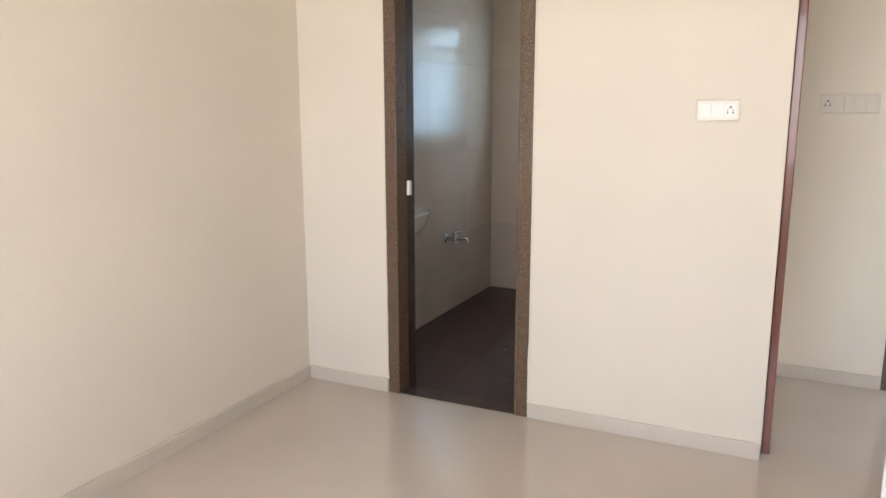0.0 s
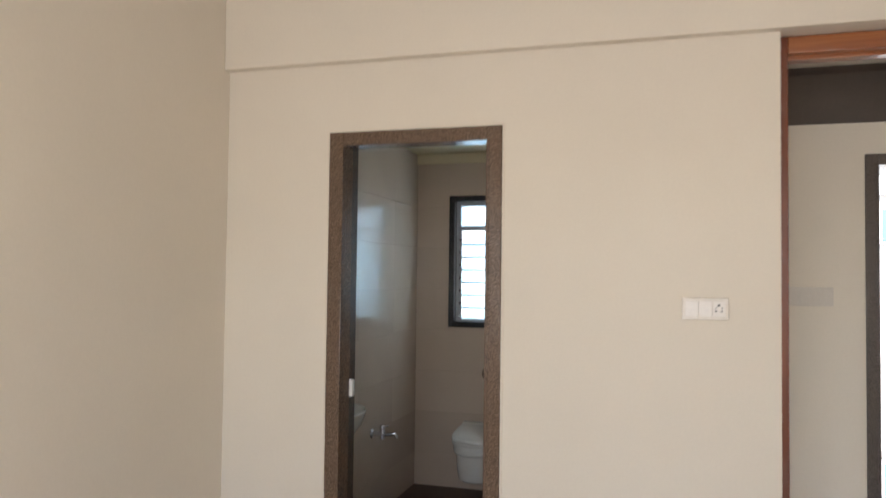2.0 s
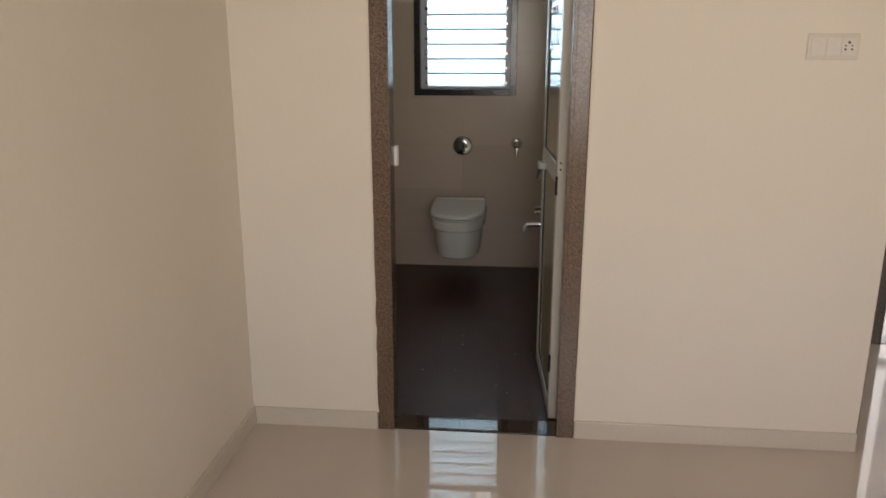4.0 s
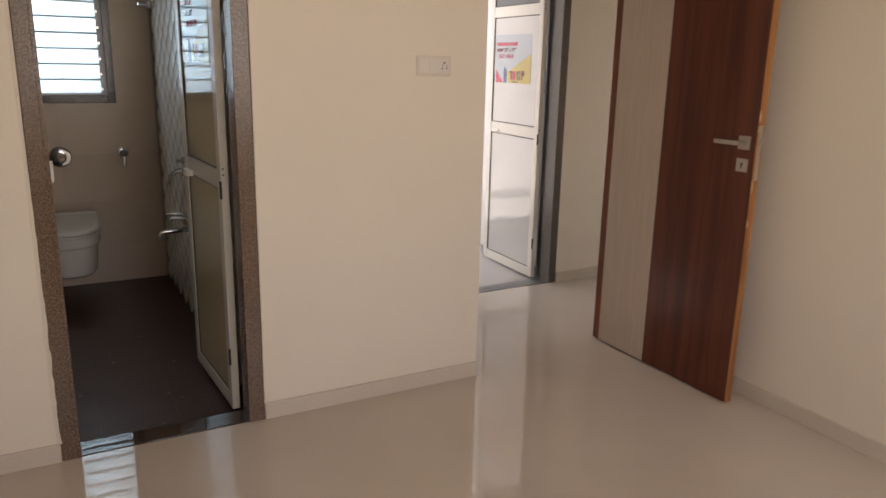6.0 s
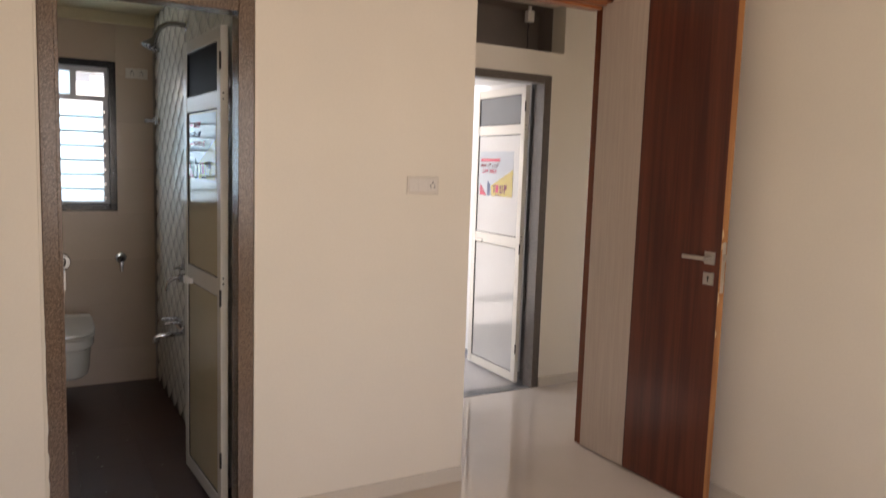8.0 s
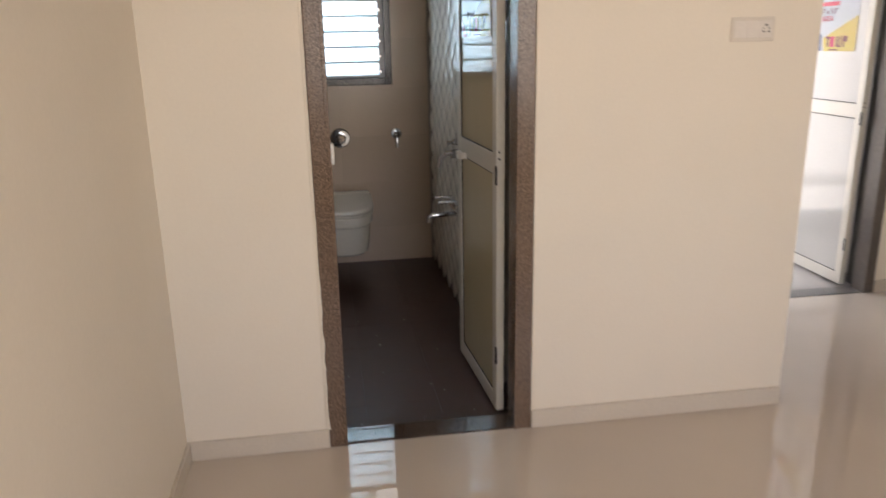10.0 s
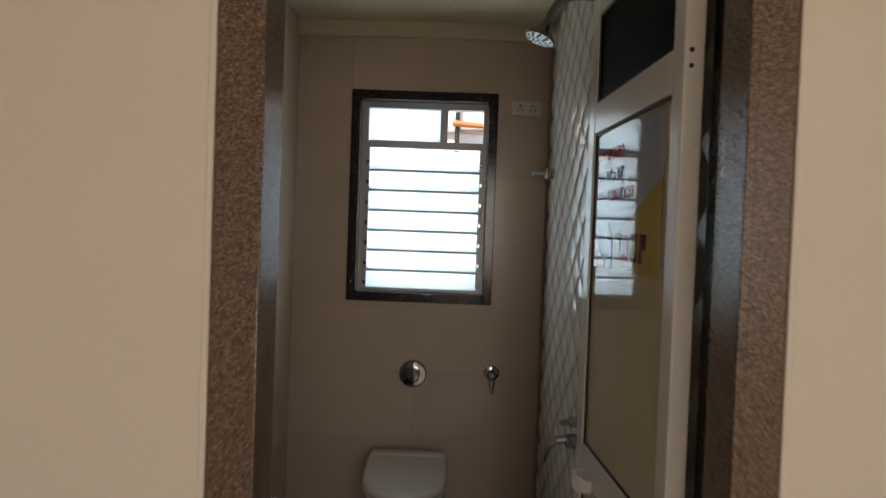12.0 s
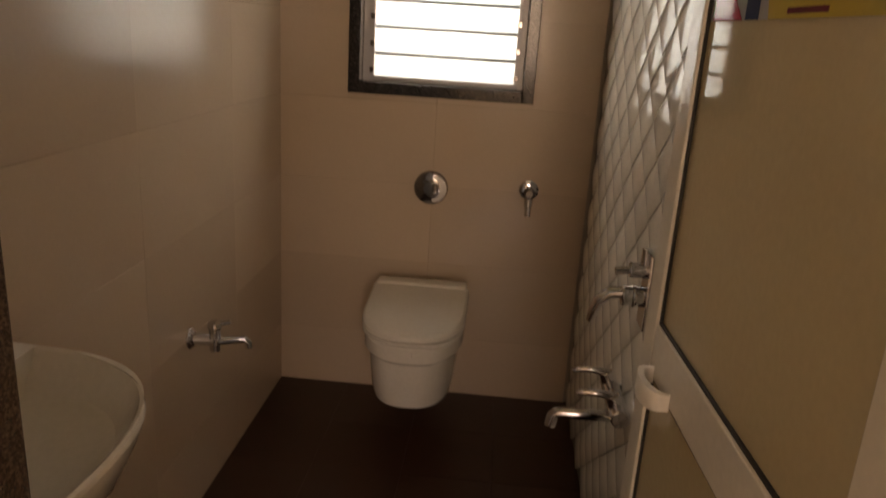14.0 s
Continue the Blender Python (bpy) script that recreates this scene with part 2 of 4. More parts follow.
FACADE = material("white_facade_paint", (0.78, 0.77, 0.74), 0.8, var=0.06, scale=0.7, bump=0.1)
FACADE_TRIM = material("grey_facade_band", (0.42, 0.41, 0.40), 0.8, var=0.06, scale=1.2)
BLUE_GLASS = material("blue_window_glass", (0.16, 0.26, 0.36), 0.12, var=0.1, scale=2)
ORANGE_PIPE = material("orange_rust_pipe", (0.48, 0.17, 0.06), 0.55, var=0.15, scale=12)
EARTH = material("dry_ground", (0.26, 0.22, 0.17), 0.95, var=0.2, scale=0.2, fine=0.15, fine_scale=4)
POSTER_BLUE = material("poster_pale_blue", (0.46, 0.50, 0.55), 0.03, var=0.03, scale=6)
POSTER_YELLOW = material("poster_yellow", (0.56, 0.43, 0.09), 0.03, var=0.03)
POSTER_RED = material("poster_crimson", (0.52, 0.04, 0.09), 0.03, var=0.03)
POSTER_NAVY = material("poster_navy", (0.05, 0.08, 0.18), 0.03, var=0.03)
POSTER_MAROON = material("poster_maroon", (0.16, 0.02, 0.04), 0.03, var=0.03)
DEBRIS = material("plaster_crumbs", (0.30, 0.27, 0.23), 0.9, var=0.1, scale=40)

# ---------------------------------------------------------------- mesh helpers


def box(bm, x0, x1, y0, y1, z0, z1):
    v = [bm.verts.new((x, y, z)) for x in (x0, x1) for y in (y0, y1) for z in (z0, z1)]
    for f in ((0, 1, 3, 2), (4, 6, 7, 5), (0, 4, 5, 1), (2, 3, 7, 6), (0, 2, 6, 4), (1, 5, 7, 3)):
        bm.faces.new([v[i] for i in f])
    return bm


def soft_box(x0, x1, y0, y1, z0, z1, r=0.002, seg=2):
    bm = box(bmesh.new(), x0, x1, y0, y1, z0, z1)
    bmesh.ops.bevel(bm, geom=list(bm.edges), offset=r, segments=seg, affect="EDGES", profile=0.5)
    return bm


def join(*bms):
    out = bmesh.new()
    for b in bms:
        me = bpy.data.meshes.new("tmp")
        b.to_mesh(me)
        out.from_mesh(me)
        bpy.data.meshes.remove(me)
        b.free()
    return out


def rod(a, b, r, n=20, r2=None, cap=True):
    n = max(n, 20)
    bm = bmesh.new()
    a, b = Vector(a), Vector(b)
    d = b - a
    m = Matrix.Translation((a + b) / 2) @ d.to_track_quat("Z", "Y").to_matrix().to_4x4()
    bmesh.ops.create_cone(bm, cap_ends=cap, segments=n, radius1=r, radius2=r if r2 is None else r2, depth=d.length, matrix=m)
    bmesh.ops.bevel(bm, geom=[e for e in bm.edges if len(e.link_faces) == 2 and e.calc_face_angle(0) > 1.0],
                    offset=min(r, r if r2 is None else r2) * 0.15, segments=2, affect="EDGES", profile=0.5)
    return bm


def tube(points, r, n=14, radii=None):
    """A round bar swept along points."""
    n = max(n, 20)
    bm = bmesh.new()
    pts = [Vector(p) for p in points]
    rings = []
    up = Vector((0.03, 0.05, 1)).normalized()
    for i, p in enumerate(pts):
        d = (pts[min(i + 1, len(pts) - 1)] - pts[max(i - 1, 0)]).normalized()
        if abs(d.dot(up)) > 0.95:
            up = Vector((0, 1, 0.05)).normalized()
        s = d.cross(up).normalized()
        u = s.cross(d).normalized()
        up = u
        rr = radii[i] if radii else r
        rings.append([bm.verts.new(p + rr * (math.cos(2 * math.pi * k / n) * s + math.sin(2 * math.pi * k / n) * u)) for k in range(n)])
    for a, b in zip(rings, rings[1:]):
        for k in range(n):
            bm.faces.new((a[k], a[(k + 1) % n], b[(k + 1) % n], b[k]))
    bm.faces.new(rings[0][::-1])
    bm.faces.new(rings[-1])
    return bm


def arc(center, u, v, r, a0, a1, n=8):
    c, u, v = Vector(center), Vector(u), Vector(v)
    return [c + r * (math.cos(radians(a0 + (a1 - a0) * i / n)) * u + math.sin(radians(a0 + (a1 - a0) * i / n)) * v) for i in range(n + 1)]


def lathe(profile, at, axis="Z", n=40):
    """A turned body; profile: (radius, height) pairs from the base up."""
    bm = bmesh.new()
    q = {"Z": Matrix.Identity(4), "-X": pose(0, 0, 0, 0, -90, 0), "X": pose(0, 0, 0, 0, 90, 0), "-Y": pose(0, 0, 0, 90, 0, 0), "Y": pose(0, 0, 0, -90, 0, 0)}[axis]
    n = max(n, 20)
    m = Matrix.Translation(at) @ q
    rings = [[bm.verts.new(m @ Vector((r * math.cos(2 * math.pi * k / n), r * math.sin(2 * math.pi * k / n), h))) for k in range(n)] for r, h in profile]
    for a, b in zip(rings, rings[1:]):
        for k in range(n):
            bm.faces.new((a[k], a[(k + 1) % n], b[(k + 1) % n], b[k]))
    if profile[0][0] > 1e-5:
        bm.faces.new(rings[0][::-1])
    if profile[-1][0] > 1e-5:
        bm.faces.new(rings[-1])
    bmesh.ops.remove_doubles(bm, verts=bm.verts, dist=1e-6)
    return bm


def loft(rings, close=True):
    """Skins rings of equal length, one over the other, with closed ends."""
    bm = bmesh.new()
    vs = [[bm.verts.new(p) for p in ring] for ring in rings]
    n = len(vs[0])
    for a, b in zip(vs, vs[1:]):
        for k in range(n):
            bm.faces.new((a[k], a[(k + 1) % n], b[(k + 1) % n], b[k]))
    if close:
        bm.faces.new(vs[0][::-1])
        bm.faces.new(vs[-1])
    return bm


def panel(u0, u1, z0, z1, holes, make, t0, t1):
    """A wall sheet between the depths t0 and t1 with holes (u0, u1, z0, z1) through it; make(u, t, z) gives the place."""
    us = sorted({u0, u1, *[h[0] for h in holes], *[h[1] for h in holes]})
    zs = sorted({z0, z1, *[h[2] for h in holes], *[h[3] for h in holes]})
    us = [u for u in us if u0 <= u <= u1]
    zs = [z for z in zs if z0 <= z <= z1]
    solid = {(i, j) for i in range(len(us) - 1) for j in range(len(zs) - 1)
             if not any(h[0] - 1e-6 <= us[i] and us[i + 1] <= h[1] + 1e-6 and h[2] - 1e-6 <= zs[j] and zs[j + 1] <= h[3] + 1e-6 for h in holes)}
    bm = bmesh.new()
    cache = {}

    def v(i, t, j):
        k = (i, t, j)
        if k not in cache:
            cache[k] = bm.verts.new(make(us[i], (t0, t1)[t], zs[j]))
        return cache[k]

    for i, j in solid:
        for t in (0, 1):
            f = [v(i, t, j), v(i + 1, t, j), v(i + 1, t, j + 1), v(i, t, j + 1)]
            bm.faces.new(f)
        if (i - 1, j) not in solid:
            bm.faces.new([v(i, 0, j), v(i, 1, j), v(i, 1, j + 1), v(i, 0, j + 1)])
        if (i + 1, j) not in solid:
            bm.faces.new([v(i + 1, 0, j), v(i + 1, 1, j), v(i + 1, 1, j + 1), v(i + 1, 0, j + 1)])
        if (i, j - 1) not in solid:
            bm.faces.new([v(i, 0, j), v(i, 1, j), v(i + 1, 1, j), v(i + 1, 0, j)])
        if (i, j + 1) not in solid:
            bm.faces.new([v(i, 0, j + 1), v(i, 1, j + 1), v(i + 1, 1, j + 1), v(i + 1, 0, j + 1)])
    bmesh.ops.recalc_face_normals(bm, faces=bm.faces)
    return bm


def along_x(u, t, z):
    return (u, t, z)


def along_y(u, t, z):
    return (t, u, z)


ORIGIN = {}


def link(name, bm, mat, smooth=True):
    me = bpy.data.meshes.new(name)
    bmesh.ops.recalc_face_normals(bm, faces=bm.faces)
    bm.to_mesh(me)
    bm.free()
    me.materials.append(mat)
    if smooth:
        me.shade_smooth()
        me.set_sharp_from_angle(angle=radians(21))
    return new(name, me)


def structure(name, bm, mat, label="", smooth=False):
    ob = link(name, bm, mat, smooth)
    ORIGIN[ob] = Vector((0, 0, 0))
    return tagged(ob, label, kind="structure")


def thing(name, base, label, category, group=""):
    """An Empty at the base of a thing; its parts are given in world places."""
    ob = new(name)
    ob.empty_display_size = 0.1
    ob.location = base
    ORIGIN[ob] = Vector(base)
    return tagged(ob, label, category, group)


def part(name, bm, mat, parent, label="", smooth=True):
    o = ORIGIN[parent]
    bmesh.ops.translate(bm, verts=bm.verts, vec=-o)
    ob = link(name, bm, mat, smooth)
    ob.parent = parent
    ORIGIN[ob] = o
    if label:
        ob["label"] = label
    return ob


def letters(text, size, m, depth=0.0006):
    """The mesh of a line of writing, put at the pose m (local x along the line, local z out of the surface)."""
    cu = bpy.data.curves.new("writing", "FONT")
    cu.body, cu.size, cu.extrude = text, size, depth
    cu.align_x = "LEFT"
    ob = bpy.data.objects.new("writing", cu)
    scene.collection.objects.link(ob)
    me = bpy.data.meshes.new_from_object(ob.evaluated_get(bpy.context.evaluated_depsgraph_get()))
    bm = bmesh.new()
    bm.from_mesh(me)
    bmesh.ops.transform(bm, matrix=m, verts=bm.verts)
    bpy.data.objects.remove(ob)
    bpy.data.curves.remove(cu)
    bpy.data.meshes.remove(me)
    return bm


# ---------------------------------------------------------------- plan
XL, XR, YB = -0.485, 2.70, -4.40          # bedroom: left wall, right wall, rear wall
CEIL = 2.92
DW, DH = 0.735, 2.10                      # bathroom door frame, outside
WALL_END = 1.733                          # where the bathroom wall stops at the room door
WT = 0.17                                 # wall thickness
BXL, BXR, BYB, BF = -0.435, 0.738, 2.474, -0.05   # bathroom: left, right, rear, floor
BY0 = 0.255                               # inner face of the bathroom door wall
BC = 2.42                                 # bathroom ceiling
BEAM = 2.388
PY = 1.08                                 # far wall of the passage
CX0, CX1, CH = 2.253, 2.998, 2.107        # dry area door frame, outside
WX0, WX1, WZ0, WZ1 = -0.183, 0.493, 1.126, 2.102  # bathroom window surround

# ---------------------------------------------------------------- structure
structure("floor", panel(XL - 0.12, 5.0, YB - 0.2, PY, [(XL - 0.2, WALL_END, 0.0, PY)], lambda u, t, z: (u, z, t), -0.12, 0.0), FLOOR,
          "polished cream vitrified floor with mirror-like reflections")
wall_north = structure("wall_north", panel(XL, WALL_END, 0, BEAM, [(0, DW, 0, DH)], along_x, 0.0, WT), CREAM, "smooth cream painted bedroom wall with a bathroom doorway")
structure("beam_north", soft_box(XL, XR, -0.045, 0.20, BEAM, CEIL, 0.004), CREAM, "cream painted beam standing slightly proud above the doors")
structure("wall_north_pier", box(bmesh.new(), 2.625, XR, 0.0, WT, 0, BEAM), CREAM, "narrow cream pier beside the room door")
structure("wall_west", panel(YB - 0.2, 0.0, 0, CEIL, [], along_y, XL - 0.12, XL), CREAM, "smooth cream painted bedroom side wall")
structure("wall_east", panel(YB - 0.2, 0.0, 0, CEIL, [], along_y, XR, XR + 0.12), CREAM, "smooth cream painted bedroom side wall behind the open door")
structure("wall_south", panel(XL, XR, 0, CEIL, [(0.1, 2.1, 0.85, 2.25)], along_x, YB - 0.2, YB), CREAM, "cream bedroom wall with a window opening")
structure("ceiling", box(bmesh.new(), XL - 0.12, 5.0, YB - 0.2, PY + 1.0, CEIL, CEIL + 0.12), CEILING, "pale painted ceiling slab")
# passage behind the room door
structure("wall_passage", panel(1.3, 5.0, 0, CEIL, [(CX0, CX1, 0, CH), (1.3, 3.093, 2.258, 2.575)], along_x, PY, PY + 0.14), CREAM, "cream passage wall with a dark loft opening above the door")
structure("wall_passage_end", panel(WT, PY, 0, CEIL, [], along_y, 1.45, 1.57), CREAM, "cream end wall of the passage")
structure("wall_passage_south", panel(XR + 0.12, 5.0, 0, CEIL, [], along_x, 0.0, WT), CREAM, "cream passage wall")
structure("wall_passage_east", panel(0.0, PY, 0, CEIL, [(0.17, 1.04, 0, 2.1)], along_y, 5.0, 5.12), CREAM, "cream end wall of the passage with an opening")
# loft box over the dry area, one dark colour throughout
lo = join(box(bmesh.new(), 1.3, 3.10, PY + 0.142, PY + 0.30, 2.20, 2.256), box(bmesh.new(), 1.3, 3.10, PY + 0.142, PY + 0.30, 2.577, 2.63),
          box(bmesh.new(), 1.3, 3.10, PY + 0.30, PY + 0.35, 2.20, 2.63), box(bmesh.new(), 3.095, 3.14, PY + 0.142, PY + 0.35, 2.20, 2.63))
structure("loft", lo, LOFT_DARK, "dark storage loft above the passage door")
# skirting
SK = 0.07
for n, a in enumerate(((XL + 0.012, -0.001, -0.012, 0.0), (DW + 0.001, WALL_END, -0.012, 0.0))):
    structure(f"baseboard_{n + 1}", soft_box(a[0], a[1], a[2], a[3] - 0.0005, 0.0, SK, 0.002), SKIRT, "low beige tile skirting along the wall")
structure("baseboard_3", soft_box(XL + 0.0005, XL + 0.012, YB, -0.0005, 0, SK, 0.002), SKIRT, "low beige tile skirting along the wall")
structure("baseboard_4", soft_box(XR - 0.012, XR - 0.0005, YB, -0.0005, 0, SK, 0.002), SKIRT, "low beige tile skirting along the wall")
structure("baseboard_5", soft_box(1.571, CX0 - 0.001, PY - 0.012, PY - 0.0005, 0, SK, 0.002), SKIRT, "low beige tile skirting in the passage")
structure("baseboard_6", soft_box(CX1 + 0.001, 5.0, PY - 0.012, PY - 0.0005, 0, SK, 0.002), SKIRT, "low beige tile skirting in the passage")
# bathroom shell
bath_floor = structure("bathroom_floor", join(box(bmesh.new(), BXL - 0.1, BXR + 0.1, BY0, BYB + 0.1, BF - 0.12, BF - 0.008), box(bmesh.new(), 0.0, DW, 0.10, BY0, BF - 0.12, BF - 0.008)), FLOOR_GROUT, "dark brown matt tiled bathroom floor")
bath_west = structure("bathroom_wall_west", panel(WT, BYB + 0.25, BF, CEIL, [], along_y, BXL - 0.1, BXL - 0.008), GROUT, "glossy greige tiled bathroom wall")
bath_east = structure("bathroom_wall_east", panel(WT, BYB + 0.25, BF, CEIL, [], along_y, BXR, BXR + 0.1), RELIEF_GROUT, "bathroom wall of glazed relief tiles")
bath_north = structure("bathroom_wall_north", panel(BXL - 0.008, BXR, BF, CEIL, [(WX0 + 0.02, WX1 - 0.02, WZ0 + 0.02, WZ1 - 0.02)], along_x, BYB + 0.008, BYB + 0.2), GROUT,
                       "greige tiled bathroom wall with a louvred window")
structure("bathroom_wall_inner", panel(BXL - 0.008, BXR, BF, CEIL, [(0, DW, BF, DH)], along_x, WT + 0.001, BY0), WHITE_PAINT, "plain bathroom wall around the doorway")
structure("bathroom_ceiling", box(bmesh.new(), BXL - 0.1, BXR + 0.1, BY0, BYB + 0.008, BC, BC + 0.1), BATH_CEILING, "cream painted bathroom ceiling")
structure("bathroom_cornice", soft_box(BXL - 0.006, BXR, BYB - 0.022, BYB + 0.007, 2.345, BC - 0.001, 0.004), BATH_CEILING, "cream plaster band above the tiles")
# dry area
structure("dry_area_floor", box(bmesh.new(), 1.5, 3.3, PY, 2.5, -0.14, -0.012), DRY_TILE, "pale grey dry area floor")
structure("dry_area_wall_east", panel(PY + 0.14, 2.5, 0, 2.2, [], along_y, 3.10, 3.22), WHITE_PAINT, "white side wall of the dry area")
structure("dry_area_wall_west", panel(PY + 0.14, 2.5, 0, 2.2, [], along_y, 1.5, 1.62), WHITE_PAINT, "white side wall of the dry area")
structure("dry_area_parapet", soft_box(1.5, 3.22, 2.5, 2.6, -0.1, 0.12, 0.006), WHITE_PAINT, "low white kerb of the dry area")
structure("dry_area_ceiling", box(bmesh.new(), 1.5, 3.22, PY + 0.142, 2.0, 2.2 - 0.08, 2.199), WHITE_PAINT, "white slab over the dry area")
# outdoors
structure("ground", box(bmesh.new(), -600, 600, -600, 600, -9.2, -9.0), EARTH, "dry bare ground far below")

# ---------------------------------------------------------------- door frames


def stone_frame(base_name, x0, x1, h, y0, y1, w, mat, inner, label, sill):
    """A stone door frame: two jambs, a head and a threshold, each with a stop bead along the middle."""
    f = thing(base_name, ((x0 + x1) / 2, y0, 0), label, "door frame")
    ym, k, z0 = y0 + 0.100, w * 0.34, BF if sill < 0 else 0
    for a, b, c in ((x0, x0 + w, 1), (x1 - w, x1, -1)):
        j = part("jamb", soft_box(a, b, y0 - 0.006, ym, z0, h, 0.004), mat, f)
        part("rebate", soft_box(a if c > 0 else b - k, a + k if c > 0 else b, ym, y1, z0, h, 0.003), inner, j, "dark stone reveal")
        part("bead", soft_box(b - 0.012 if c > 0 else a - 0.0015, b + 0.0015 if c > 0 else a + 0.012, y0 - 0.0085, y0 - 0.002, z0, h - w, 0.002), mat, j)
    hd = part("head", soft_box(x0 + w, x1 - w, y0 - 0.0055, ym, h - w * 0.9, h, 0.004), mat, f)
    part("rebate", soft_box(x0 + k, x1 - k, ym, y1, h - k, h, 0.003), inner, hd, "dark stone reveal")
    part("threshold", soft_box(x0 + w, x1 - w, y0 + 0.004, y0 + 0.112, -0.06, 0.003, 0.002), GRANITE_POLISHED if sill < 0 else GREY_STONE_LIT, f, "dark polished stone threshold")
    return f


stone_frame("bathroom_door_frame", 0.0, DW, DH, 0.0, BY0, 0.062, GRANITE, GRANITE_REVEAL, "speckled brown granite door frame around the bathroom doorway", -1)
stone_frame("dry_area_door_frame", CX0, CX1, CH, PY, PY + 0.19, 0.058, DRY_FRAME, GREY_STONE_LIT, "grey granite door frame of the dry area doorway", 1)


def paint_trim():
    """The raised paint line that the plaster leaves along the stone frame."""
    for n, a in enumerate(((-0.010, -0.0005, 0.0, DH + 0.010), (DW + 0.0005, DW + 0.010, 0.0, DH + 0.010), (-0.0005, DW + 0.0005, DH + 0.0005, DH + 0.010))):
        structure(f"trim_{n + 1}", soft_box(a[0], a[1], -0.004, 0.001, a[2] if n == 2 else SK + 0.0, a[3], 0.0018), CREAM, "thin raised paint line along the stone frame")
    rng = random.Random(11)
    for n, (x, s, top) in enumerate(((-0.001, 1, 1.15), (DW + 0.001, -1, 0.35))):
        bm = bmesh.new()
        zs = [SK + (top - SK) * i / 60 for i in range(61)]
        ws = []
        for z in zs:
            fade = 1 - (z - SK) / (top - SK)
            ws.append(0.0008 + 0.011 * fade * max(0, noise.noise(Vector((z * 14, n * 7.0, 1.3)))) + 0.003 * fade * rng.random())
        a = [bm.verts.new((x, -0.0075, z)) for z in zs]
        c = [bm.verts.new((x + s * w, -0.0075, z)) for z, w in zip(zs, ws)]
        a2 = [bm.verts.new((x, -0.003, z)) for z in zs]
        c2 = [bm.verts.new((x + s * w, -0.003, z)) for z, w in zip(zs, ws)]
        for p, q in ((a, c), (c, c2), (c2, a2), (a2, a)):
            for i in range(60):
                bm.faces.new((p[i], p[i + 1], q[i + 1], q[i]))
        structure(f"trim_{n + 4}", bm, CREAM, "ragged flakes of wall paint over the stone edge")


paint_trim()


def timber_frame():
    f = thing("room_door_frame", (2.15, 0.14, 0), "reddish varnished teak frame of the bedroom doorway", "door frame")
    top = BEAM - 0.002
    part("jamb", soft_box(WALL_END + 0.001, WALL_END + 0.034, 0.06, 0.165, 0, top, 0.004), TEAK, f)
    part("jamb", soft_box(2.566, 2.623, 0.103, 0.165, 0, top, 0.004), TEAK, f)
    hd = part("head", soft_box(WALL_END + 0.034, 2.543, 0.06, 0.165, top - 0.062, top, 0.004), TEAK_H, f)
    part("rebate", soft_box(WALL_END + 0.034, 2.543, 0.100, 0.16, top - 0.076, top - 0.058, 0.003), TEAK_H, hd)


timber_frame()


